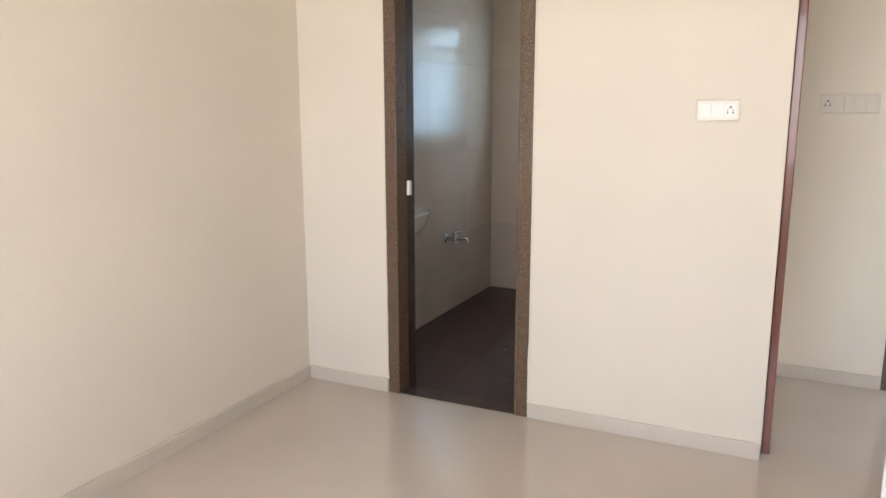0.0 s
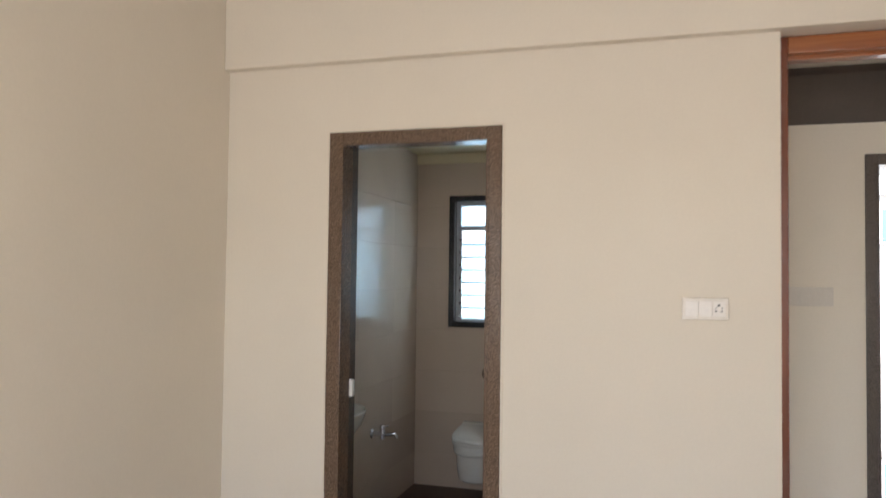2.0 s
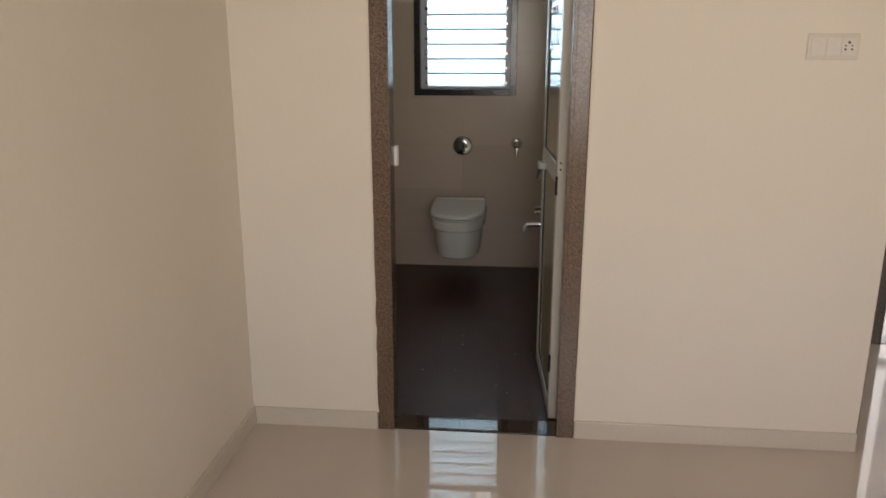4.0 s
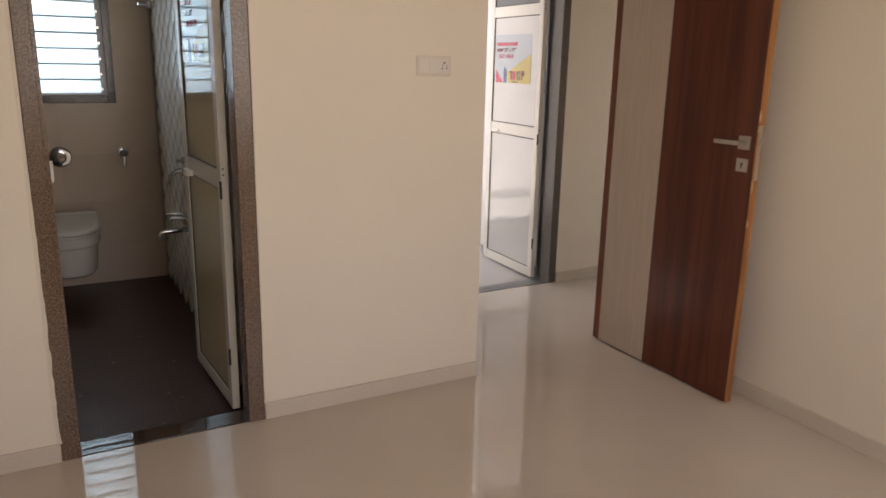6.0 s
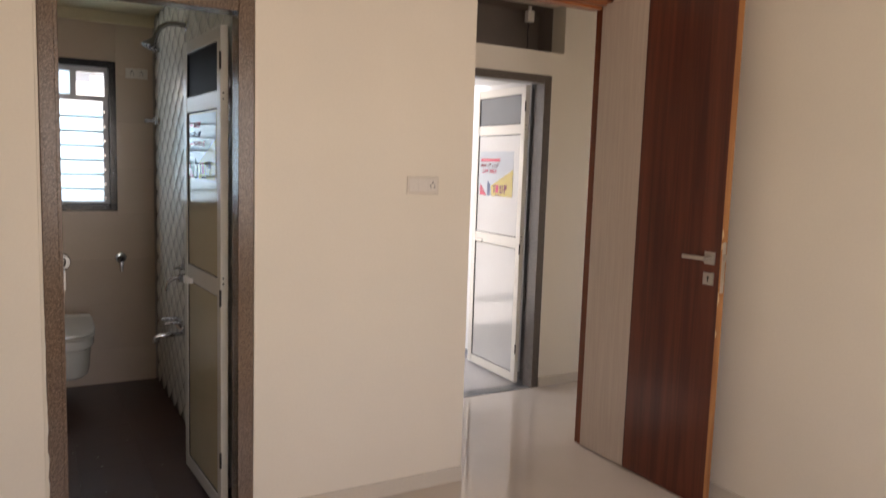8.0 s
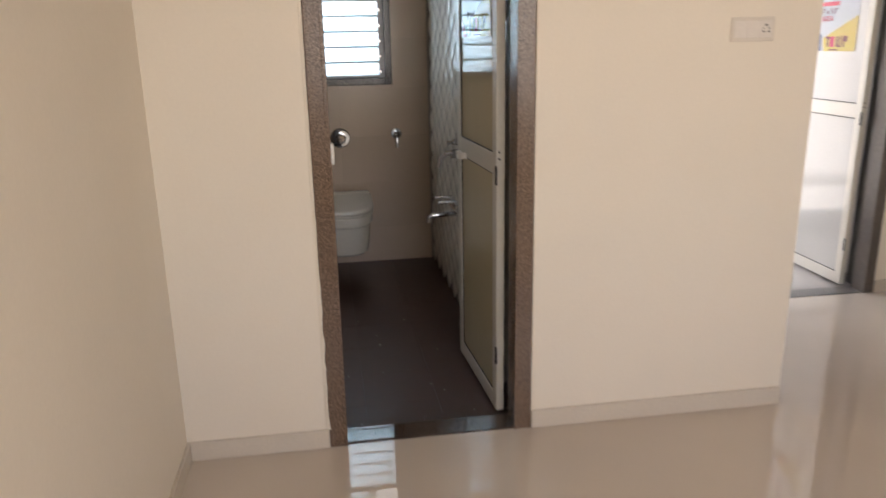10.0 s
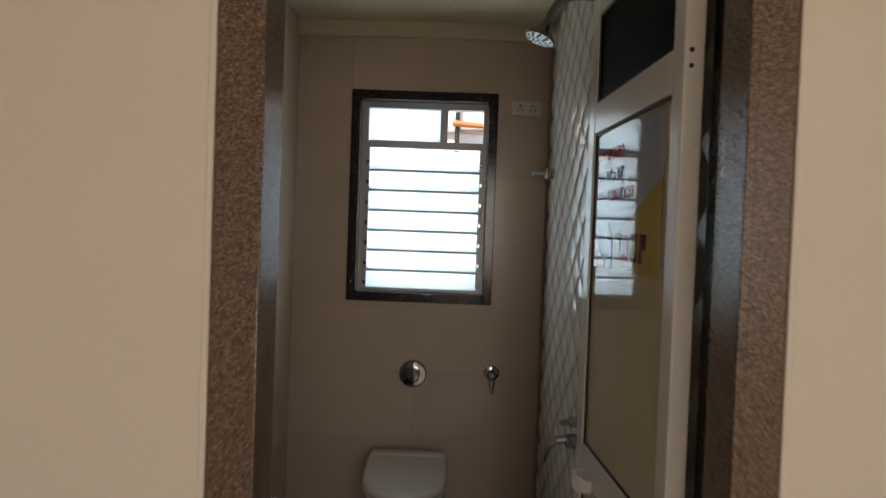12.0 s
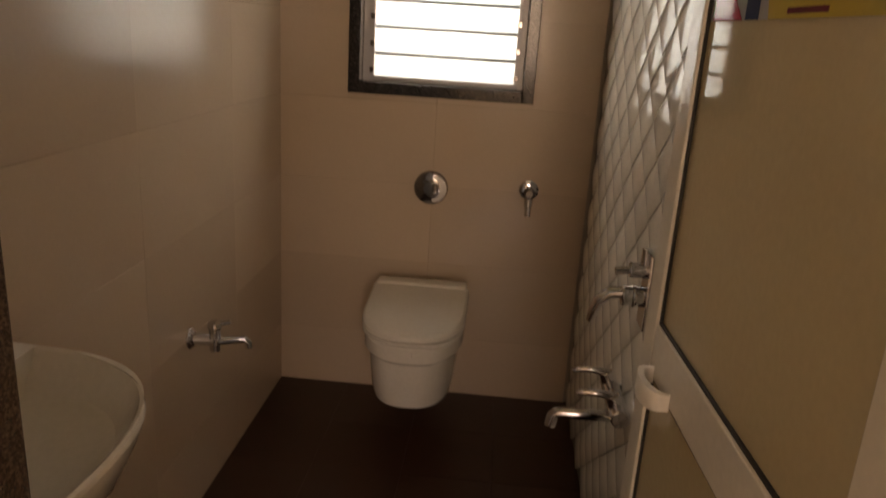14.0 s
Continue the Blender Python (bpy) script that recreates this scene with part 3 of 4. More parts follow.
def room_door():
    """The flush leaf, opened flat towards the side wall; hinged at y = 0.10."""
    x0, x1, ya, yb, top = 2.548, 2.586, 0.098, -0.742, 2.336
    d = thing("bedroom_door", (2.567, -0.34, 0.008), "open flush bedroom door in red walnut laminate with a pale strip", "door")
    part("core", soft_box(x0 + 0.002, x1, yb, ya, 0.008, top, 0.0015), EDGE_WOOD, d, "raw orange-brown timber edge")
    part("pale_strip", soft_box(x0, x0 + 0.0025, -0.229, ya - 0.001, 0.009, top - 0.001, 0.0006), LAMINATE_PALE, d, "pale ash laminate strip")
    part("dark_face", soft_box(x0, x0 + 0.0025, yb + 0.002, -0.232, 0.009, top - 0.001, 0.0006), LAMINATE_DARK, d, "dark red walnut laminate face")
    part("groove", box(bmesh.new(), x0 + 0.0012, x0 + 0.0022, -0.232, -0.229, 0.009, top - 0.001), BLACK, d, smooth=False)
    h = part("lever_handle", join(soft_box(x0 - 0.008, x0, -0.716, -0.660, 1.10, 1.155, 0.002), rod((x0 - 0.05, -0.690, 1.128), (x0 - 0.004, -0.690, 1.128), 0.010),
                                  soft_box(x0 - 0.060, x0 - 0.044, -0.700, -0.578, 1.119, 1.137, 0.004)), SATIN_STEEL, d, "satin steel lever handle")
    lk = part("lock_plate", soft_box(x0 - 0.007, x0, -0.716, -0.660, 1.010, 1.064, 0.002), SATIN_STEEL, d, "square satin steel keyhole plate")
    part("keyhole", join(rod((x0 - 0.0085, -0.688, 1.042), (x0 - 0.0068, -0.688, 1.042), 0.006, 12), box(bmesh.new(), x0 - 0.0085, x0 - 0.0068, -0.691, -0.685, 1.024, 1.042)), BLACK, lk)
    part("latch_plate", soft_box(x0 + 0.009, x1 - 0.008, yb - 0.0015, yb + 0.002, 0.98, 1.20, 0.0005), SATIN_STEEL, d, "lock forend in the door edge")
    part("latch_bolt", soft_box(x0 + 0.013, x1 - 0.012, yb - 0.010, yb, 1.12, 1.15, 0.002), SATIN_STEEL, d)
    for z, hh, k in ((1.235, 0.022, 0.7), (1.185, 0.014, 0.9), (0.955, 0.030, 0.6), (0.80, 0.016, 0.5)):
        part("worn_patch", loft([[(x0 + 0.003 + 0.012 * k * (1 - abs(s)), yb - 0.0012, z + hh * s), (x0 + 0.0015, yb - 0.0012, z + hh * s), (x0 + 0.0015, yb + 0.001, z + hh * s), (x0 + 0.003 + 0.012 * k * (1 - abs(s)), yb + 0.001, z + hh * s)] for s in (-1, -0.55, -0.2, 0.3, 0.7, 1)]), WORN, d, "pale chipped edge patch")
    for z in (0.25, 1.15, 2.05):
        part("hinge", rod((x1 + 0.004, ya + 0.004, z - 0.05), (x1 + 0.004, ya + 0.004, z + 0.05), 0.006, 12), SATIN_STEEL, d)
    return d


room_door()


def pvc_door(name, label, w, h, hinge, angle, poster):
    """A framed plastic door built along +y from its hinge, its outer face towards -x, then turned about the hinge."""
    d = thing(name, (0, 0, 0), label, "door")
    door = d
    face = PVC_PANEL_DIM if poster == "bath" else PVC_PANEL_DAYLIT
    t, s = 0.032, 0.052
    z = [0.012, 0.075, 0.950, 1.026, 1.735, 1.805, h - 0.055, h]
    part("stile", soft_box(-t, 0, 0.0, s, z[0], z[7], 0.003), PVC, d)
    part("stile", soft_box(-t, 0, w - s, w, z[0], z[7], 0.003), PVC, d)
    for a, b in ((0, 1), (2, 3), (4, 5), (6, 7)):
        part("rail", soft_box(-t + 0.0008, -0.0008, s, w - s, z[a], z[b], 0.003), PVC, d)
    for (a, b), m, nm in (((1, 2), face, "lower_panel"), ((3, 4), face, "upper_panel"), ((5, 6), SMOKED if poster == "bath" else SMOKED_DAYLIT, "top_panel")):
        p = part(nm, box(bmesh.new(), -t * 0.72, -t * 0.28, s, w - s, z[a], z[b]), m, d, "dark smoked panel" if m is SMOKED else "smoked panel greyed as if daylit" if m is SMOKED_DAYLIT else "glossy plastic panel tinted for dim warm light" if face is PVC_PANEL_DIM else "glossy plastic panel tinted for daylight", smooth=False)
        g = join(*[soft_box(-t * 0.86, -t * 0.73, q[0], q[1], q[2], q[3], 0.001) for q in
                   ((s, s + 0.005, z[a], z[b]), (w - s - 0.005, w - s, z[a], z[b]), (s, w - s, z[a], z[a] + 0.005), (s, w - s, z[b] - 0.005, z[b]))])
        part("gasket", g, RUBBER, p, "dark glazing gasket")
    for zz in (0.25, 0.951, 1.92):
        part("hinge", rod((-t - 0.002, -0.003, zz - 0.035), (-t - 0.002, -0.003, zz + 0.035), 0.0045, 12), BLACK, d, "dark hinge")
    # screw heads on the hinge stile
    for zz in (1.010, 1.034, 1.768, 1.792):
        part("screw", lathe([(0.0038, 0), (0.0038, 0.0012), (0.002, 0.002)], (-t + 0.011, 0.0, zz), "-Y", 12), BLACK, d, "small dark screw")
    # bow latch on the lock rail
    if poster == "bath":
        rings = []
        for i in range(15):
            a = math.pi * i / 14
            out, y = 0.027 * math.sin(a) ** 0.7 if 0 < i < 14 else 0.0, w - 0.070 - 0.045 * (1 - math.cos(a))
            g = 0.0035 if 0 < i < 14 else 0.0
            hh = 0.012 + 0.003 * math.sin(a)
            rings.append([(-t - out - g, y, 0.958 - hh), (-t - out - g, y, 0.958 + hh), (-t - max(out - 0.005, -0.002), y + (0.004 if i < 7 else -0.004 if i > 7 else 0) * -1, 0.958 + hh), (-t - max(out - 0.005, -0.002), y + (0.004 if i < 7 else -0.004 if i > 7 else 0) * -1, 0.958 - hh)])
        part("pull_latch", loft(rings), LATCH_WHITE, door, "cream bow-shaped pull latch")
    else:
        part("pull_latch", soft_box(-t - 0.012, -t, w - 0.17, w - 0.09, 0.958, 0.974, 0.004), SATIN_STEEL, d, "small tower bolt")
    # glossy poster on the upper panel
    xf = -t * 0.72
    y0, y1, z0, z1 = (0.095, w - s - 0.008, 1.436, 1.722) if poster == "bath" else (0.13, w - s - 0.02, 1.30, 1.62)

    def sheet(q, lift):
        bm = bmesh.new()
        a = [bm.verts.new((xf - lift, y, zz)) for y, zz in q]
        b = [bm.verts.new((xf - lift + 0.0006, y, zz)) for y, zz in q]
        bm.faces.new(a)
        bm.faces.new(b[::-1])
        for i in range(len(q)):
            bm.faces.new((a[i], a[(i + 1) % len(q)], b[(i + 1) % len(q)], b[i]))
        return bm

    def at(u, v):                         # u from the free edge (reads left to right), v from the top, both 0..1
        return (y1 + (y0 - y1) * u, z1 + (z0 - z1) * v)

    ps = part("poster", sheet([at(0, 0), at(1, 0), at(1, 1), at(0, 1)], 0.0015), POSTER_BLUE, d, "glossy pale blue poster with crimson writing", smooth=False)
    part("colour_field", sheet([at(1.0, 0.40), at(1.0, 1.0), at(0.40, 1.0), at(0.36, 0.78)], 0.0025), POSTER_YELLOW, ps, "yellow wedge", smooth=False)
    part("emblem", sheet([at(0.03, 0.72), at(0.24, 1.0), at(0.03, 1.0)], 0.0025), POSTER_RED, ps, "crimson triangle", smooth=False)
    part("emblem", sheet([at(0.26, 0.66), at(0.34, 0.74), at(0.34, 1.0), at(0.26, 1.0)], 0.0025), POSTER_NAVY, ps, "navy block", smooth=False)
    # the maker's mark as plain upright blocks
    for u, uw, v0, v1, m in ((0.47, 0.015, 0.76, 0.93, POSTER_MAROON), (0.555, 0.045, 0.75, 0.93, POSTER_RED), (0.655, 0.018, 0.75, 0.93, POSTER_MAROON),
                             (0.715, 0.014, 0.74, 0.93, POSTER_MAROON), (0.775, 0.018, 0.74, 0.93, POSTER_MAROON), (0.81, 0.03, 0.745, 0.84, POSTER_MAROON)):
        part("mark_block", sheet([at(u - uw, v0), at(u + uw, v0), at(u + uw, v1), at(u - uw, v1)], 0.0033), m, ps, smooth=False)
    part("mark_block", sheet([at(0.43, 0.75), at(0.51, 0.75), at(0.51, 0.785), at(0.43, 0.785)], 0.0033), POSTER_MAROON, ps, smooth=False)
    part("mark_block", sheet([at(0.67, 0.90), at(0.705, 0.90), at(0.705, 0.93), at(0.67, 0.93)], 0.0033), POSTER_MAROON, ps, smooth=False)
    part("small_print", sheet([at(0.50, 0.965), at(0.68, 0.965), at(0.68, 0.985), at(0.50, 0.985)], 0.0033), POSTER_MAROON, ps, smooth=False)
    hgt = (z1 - z0)

    def line(text, u, v, size, m, bar=None):
        y, zz = at(u, v)
        face = Matrix(((0, 0, -1, xf - 0.0028), (-1, 0, 0, y), (0, 1, 0, zz), (0, 0, 0, 1)))
        part("writing", letters(text, size, face), m, ps, smooth=False)
        if bar:
            part("unreadable_word", sheet([at(bar[0], v - 0.075), at(bar[1], v - 0.075), at(bar[1], v - 0.01), at(bar[0], v - 0.01)], 0.0028), m, ps, smooth=False)

    if poster == "bath":
        line("ROOM", 0.24, 0.20, 0.036, POSTER_RED, (0.06, 0.22))
        line("7\" x 3.0\"", 0.24, 0.35, 0.033, POSTER_NAVY, (0.06, 0.22))
        line("BEDROOM", 0.26, 0.50, 0.036, POSTER_RED, (0.06, 0.24))
    else:
        line("10\" x 7.0\"", 0.24, 0.36, 0.040, POSTER_MAROON, (0.04, 0.21))
        line("DRY AREA", 0.10, 0.49, 0.042, POSTER_RED)
        part("unreadable_word", sheet([at(0.04, 0.16), at(0.62, 0.16), at(0.62, 0.23), at(0.04, 0.23)], 0.0028), POSTER_RED, ps, smooth=False)
    d.matrix_basis = pose(hinge[0], hinge[1], hinge[2], 0, 0, angle)
    return d


pvc_door("bathroom_door", "open cream plastic bathroom door with a poster and dark top panel", 0.615, 2.06, (0.681, 0.192, BF + 0.012), 2.9, "bath")
pvc_door("dry_area_door", "open white plastic door with a poster and dark top panel", 0.66, 2.06, (2.930, PY + 0.14, -0.008), -2.0, "dry")

# ---------------------------------------------------------------- electrics


def switch_plate(name, x0, x1, z0, z1, y, label, kinds, plate=PLATE, rocker=PLATE_WHITE):
    p = thing(name, ((x0 + x1) / 2, y, (z0 + z1) / 2), label, "switch plate")
    part("cover_plate", soft_box(x0, x1, y - 0.008, y, z0, z1, 0.003), plate, p)
    n = len(kinds)
    m = 0.010
    w = (x1 - x0 - 2 * m) / n
    for i, k in enumerate(kinds):
        a, b = x0 + m + i * w, x0 + m + (i + 1) * w
        if k == "r":
            part("rocker", soft_box(a + 0.0004, b - 0.0004, y - 0.0105, y - 0.007, z0 + 0.012, z1 - 0.012, 0.001), rocker, p)
        else:
            s = part("socket", soft_box(a + 0.0004, b - 0.0004, y - 0.0100, y - 0.007, z0 + 0.012, z1 - 0.012, 0.001), rocker, p)
            c, zc = (a + b) / 2, (z0 + z1) / 2
            for dx, dz, r in ((0, 0.013, 0.0045), (-0.010, -0.008, 0.0035), (0.010, -0.008, 0.0035), (-0.010, 0.003, 0.0025), (0.010, 0.003, 0.0025)):
                part("pin_hole", rod((c + dx, y - 0.0108, zc + dz), (c + dx, y - 0.0095, zc + dz), r, 12), BLACK, s)
    return p


switch_plate("switch_plate", 1.403, 1.560, 1.363, 1.442, 0.0, "ivory switch plate with a socket on the cream wall", "rrs")
switch_plate("switch_plate", 1.858, 2.116, 1.385, 1.475, PY, "greyish ivory switch plate with a socket in the passage", "srrrr", PLATE_GREY, PLATE_GREY)
switch_plate("socket_plate", 0.554, 0.690, 2.005, 2.070, BYB - 0.0005, "grey socket plate high on the bathroom wall", "ss", PLATE_GREY, PLATE_GREY)

# ---------------------------------------------------------------- bathroom window


def bath_window():
    w = tagged(new("window_1"), "black granite framed window with frosted glass louvres", kind="structure")
    w.location = ((WX0 + WX1) / 2, BYB, WZ0)
    ORIGIN[w] = Vector(w.location)
    s, y0, y1 = 0.042, BYB - 0.012, BYB + 0.19
    for a in ((WX0, WX0 + s, WZ0, WZ1), (WX1 - s, WX1, WZ0, WZ1), (WX0 + s, WX1 - s, WZ1 - s, WZ1), (WX0 + s, WX1 - s, WZ0, WZ0 + s)):
        part("stone_surround", soft_box(a[0], a[1], y0, y1, a[2], a[3], 0.003), WINDOW_STONE, w, "black polished granite surround")
    fx0, fx1, fz0, fz1 = WX0 + s, WX1 - s, WZ0 + s, WZ1 - s
    ya, yb, f = BYB + 0.055, BYB + 0.105, 0.030
    for a in ((fx0, fx0 + f, fz0, fz1), (fx1 - f * 0.7, fx1, fz0, fz1), (fx0 + f, fx1 - f * 0.7, fz1 - f, fz1), (fx0 + f, fx1 - f * 0.7, fz0, fz0 + f * 0.6)):
        part("window_frame", soft_box(a[0], a[1], ya, yb, a[2], a[3], 0.002), ALUMINIUM, w)
    gx0, gx1 = fx0 + f, fx1 - f * 0.7
    zt = 1.845
    part("transom", soft_box(gx0, gx1, ya + 0.002, yb - 0.002, zt, zt + 0.034, 0.002), ALUMINIUM, w)
    xm = gx0 + (gx1 - gx0) * 0.66
    part("mullion", soft_box(xm - 0.017, xm + 0.017, ya + 0.002, yb - 0.002, zt + 0.034, fz1 - f, 0.002), ALUMINIUM, w)
    p1 = part("pane", box(bmesh.new(), gx0, xm - 0.017, BYB + 0.078, BYB + 0.083, zt + 0.034, fz1 - f), LOUVRE, w, "frosted fixed pane", smooth=False)
    p2 = part("pane", box(bmesh.new(), xm + 0.017, gx1, BYB + 0.078, BYB + 0.083, zt + 0.034, fz1 - f), GLASS, w, "clear fixed pane", smooth=False)
    p1.visible_shadow = p2.visible_shadow = False
    # seven tilted louvres with their side channels and clips
    z0, z1, n = fz0 + f * 0.6, zt, 7
    pitch = (z1 - z0) / n
    for x, c in ((gx0, 0.012), (gx1 - 0.012, 0.012)):
        ch = part("louvre_channel", soft_box(x, x + c, BYB + 0.045, BYB + 0.062, z0, z1, 0.001), ALUMINIUM, w)
        for i in range(n):
            zc = z0 + pitch * (i + 0.5)
            part("louvre_clip", soft_box(x - 0.001, x + c + 0.002, BYB + 0.030, BYB + 0.046, zc - 0.034, zc - 0.014, 0.002), DARK_CHROME, ch, "dark louvre clip")
    for i in range(n):
        zc = z0 + pitch * (i + 0.5) - 0.010
        bm = soft_box(gx0 + 0.012, gx1 - 0.012, -0.0025, 0.0025, -pitch * 0.56, pitch * 0.56, 0.001)
        bmesh.ops.transform(bm, matrix=pose(0, BYB + 0.075, zc, -17), verts=bm.verts)
        sl = part("louvre_blade", bm, LOUVRE, w, "frosted glass blade")
        sl.visible_shadow = False
        ed = soft_box(gx0 + 0.012, gx1 - 0.012, -0.0048, 0.0048, -pitch * 0.56 - 0.004, -pitch * 0.56 + 0.0055, 0.001)
        bmesh.ops.transform(ed, matrix=pose(0, BYB + 0.075, zc, -17), verts=ed.verts)
        part("blade_edge", ed, BLADE_EDGE, sl, "ground grey-green blade edge")
    return w


bath_window()

# ---------------------------------------------------------------- sanitary ware


def d_ring(cx, half, back, front, z, n=28, power=2.6):
    """A D-shaped outline: straight at the wall, rounded at the front (front < back in y)."""
    pts = [(cx + half, back, z)]
    for i in range(n + 1):
        a = math.pi * i / n
        c, s = math.cos(a), math.sin(a)
        x = cx + half * math.copysign(abs(c) ** (2 / power), c)
        y = (back - (back - front) * 0.45) - (back - front) * 0.55 * abs(s) ** (2 / power)
        pts.append((x, y, z))
    pts.append((cx - half, back, z))
    return pts


def toilet():
    cx = 0.140
    t = thing("toilet", (cx, BYB, 0.02), "white wall-hung toilet with a closed lid", "toilet")
    b = BYB + 0.001
    body = [(0.132, 1.985, 0.130), (0.142, 1.965, 0.142), (0.149, 1.953, 0.18), (0.154, 1.945, 0.24), (0.158, 1.939, 0.295), (0.160, 1.936, 0.312), (0.171, 1.926, 0.320), (0.175, 1.922, 0.328), (0.176, 1.921, 0.372), (0.171, 1.926, 0.380)]
    part("bowl", loft([d_ring(cx, h, b, f, z) for h, f, z in body]), CERAMIC, t, "white glazed ceramic bowl")
    seat = [(0.170, 1.927, 0.3815), (0.175, 1.921, 0.385), (0.175, 1.921, 0.392), (0.170, 1.927, 0.396)]
    part("seat", loft([d_ring(cx, h, 2.33, f, z) for h, f, z in seat]), SEAT_PLASTIC, t)

    def sloped(ring):
        return [(x, y, z + 0.075 * (y - 1.92)) for x, y, z in ring]

    lid = [(0.171, 1.925, 0.3975), (0.177, 1.918, 0.402), (0.175, 1.921, 0.415), (0.168, 1.932, 0.422), (0.140, 1.970, 0.427)]
    part("lid", loft([sloped(d_ring(cx, h, 2.335, f, z)) for h, f, z in lid]), SEAT_PLASTIC, t, "closed white plastic lid")
    part("hinge_cover", soft_box(cx - 0.167, cx + 0.167, 2.310, 2.380, 0.3805, 0.464, 0.010, 3), SEAT_PLASTIC, t)
    part("label", soft_box(cx - 0.004, cx + 0.018, 1.9195, 1.923, 0.348, 0.366, 0.0006), PLATE_WHITE, t, "small paper label")
    return t


toilet()


def basin():
    bx, cy = BXL, 0.520
    t = thing("wash_basin", (bx, cy, 0.66), "white ceramic wall-hung wash basin on the tiled wall", "wash basin")

    def ring(depth, half, z, n=30):
        pts = []
        for i in range(n + 1):
            a = math.pi * i / n
            pts.append((bx + 0.001 + depth * math.sin(a) ** 0.8, cy - half * math.copysign(abs(math.cos(a)) ** 0.8, math.cos(a)), z))
        return pts

    outer = [(0.16, 0.14, 0.60), (0.24, 0.20, 0.64), (0.30, 0.255, 0.70), (0.345, 0.285, 0.76), (0.365, 0.298, 0.81), (0.370, 0.30, 0.828), (0.368, 0.299, 0.834)]

    def inner(depth, half, z, n=30):
        pts = []
        for i in range(n + 1):
            a = math.pi * i / n
            pts.append((bx + 0.09 + (depth - 0.09) * math.sin(a) ** 0.8, cy - half * math.copysign(abs(math.cos(a)) ** 0.8, math.cos(a)), z))
        return pts

    rings = [ring(*o) for o in outer] + [inner(0.362, 0.291, 0.835), inner(0.356, 0.285, 0.830), inner(0.345, 0.274, 0.805), inner(0.322, 0.252, 0.775), inner(0.285, 0.21, 0.752), inner(0.235, 0.15, 0.737), inner(0.17, 0.06, 0.731)]
    part("bowl", loft(rings), CERAMIC, t, "white glazed ceramic bowl")
    part("waste", lathe([(0.026, 0), (0.026, 0.003), (0.018, 0.005), (0.012, 0.002)], (bx + 0.19, cy, 0.731), "Z", 24), CHROME, t, "chrome waste ring")
    return t


basin()


def flange(at, axis, r=0.028):
    return lathe([(r, 0), (r, 0.004), (r * 0.8, 0.010), (r * 0.45, 0.013)], at, axis, 28)


def flush_plate():
    c = (0.142, BYB, 0.794)
    t = thing("flush_button", c, "round chrome flush plate on the tiled wall", "flush plate")
    # dark room mirrored in the chrome is put into the plate's metal colour
    part("plate", lathe([(0.064, 0), (0.064, 0.010), (0.060, 0.018), (0.052, 0.021)], c, "-Y", 48), DARK_CHROME, t)
    part("button", lathe([(0.030, 0.020), (0.030, 0.026), (0.026, 0.029), (0.0, 0.030)], c, "-Y", 36), DARK_CHROME, t)
    pts = []
    for i in range(13):
        a = -math.pi / 2 + math.pi * i / 12
        pts.append((c[0] + 0.010 + 0.050 * math.cos(a), c[2] + 0.050 * math.sin(a)))
    for i in range(9):
        a = math.pi / 2 - math.pi * i / 8
        pts.append((c[0] + 0.006 + 0.030 * math.cos(a), c[2] + 0.040 * math.sin(a)))
    bm = loft([[(x, BYB - 0.0215, z) for x, z in pts], [(x, BYB - 0.0275, z) for x, z in pts]])
    # paler metal stands for bedroom light mirrored by the crescent
    part("half_button", bm, SATIN_STEEL, t, "bright crescent half-flush button")


flush_plate()


def angle_valve():
    x, z = 0.507, 0.812
    t = thing("angle_valve", (x, BYB, z), "small chrome angle valve on the tiled wall", "valve")
    part("flange", flange((x, BYB, z), "-Y", 0.036), CHROME, t)
    part("body", join(rod((x, BYB - 0.008, z), (x, BYB - 0.060, z), 0.014), rod((x, BYB - 0.048, z + 0.008), (x, BYB - 0.054, z - 0.055), 0.015), rod((x, BYB - 0.054, z - 0.050), (x, BYB - 0.056, z - 0.088), 0.011)), CHROME, t)
    part("knob", lathe([(0.014, 0), (0.021, 0.004), (0.021, 0.018), (0.013, 0.024)], (x, BYB - 0.056, z), "-Y", 20), DARK_CHROME, t)


angle_valve()


def wall_bib_tap():
    y, z = 1.604, 0.497
    t = thing("bib_tap", (BXL, y, z), "chrome two-way bib tap on the tiled wall", "tap")
    part("flange", flange((BXL, y, z), "X", 0.030), CHROME, t)
    part("body", join(rod((BXL + 0.006, y, z), (BXL + 0.085, y, z), 0.015), rod((BXL + 0.072, y, z - 0.030), (BXL + 0.072, y, z + 0.036), 0.016)), CHROME, t)
    part("handle", join(lathe([(0.017, 0), (0.020, 0.006), (0.018, 0.020), (0.008, 0.024)], (BXL + 0.072, y, z + 0.035), "Z", 20),
                        rod((BXL + 0.072, y, z + 0.048), (BXL + 0.115, y + 0.01, z + 0.056), 0.006, 10)), CHROME, t)
    part("spout", tube([(BXL + 0.075, y, z - 0.004), (BXL + 0.12, y + 0.01, z + 0.002), (BXL + 0.152, y + 0.016, z + 0.006), (BXL + 0.160, y + 0.018, z - 0.006), (BXL + 0.161, y + 0.018, z - 0.020)], 0.011, 12), CHROME, t)


wall_bib_tap()


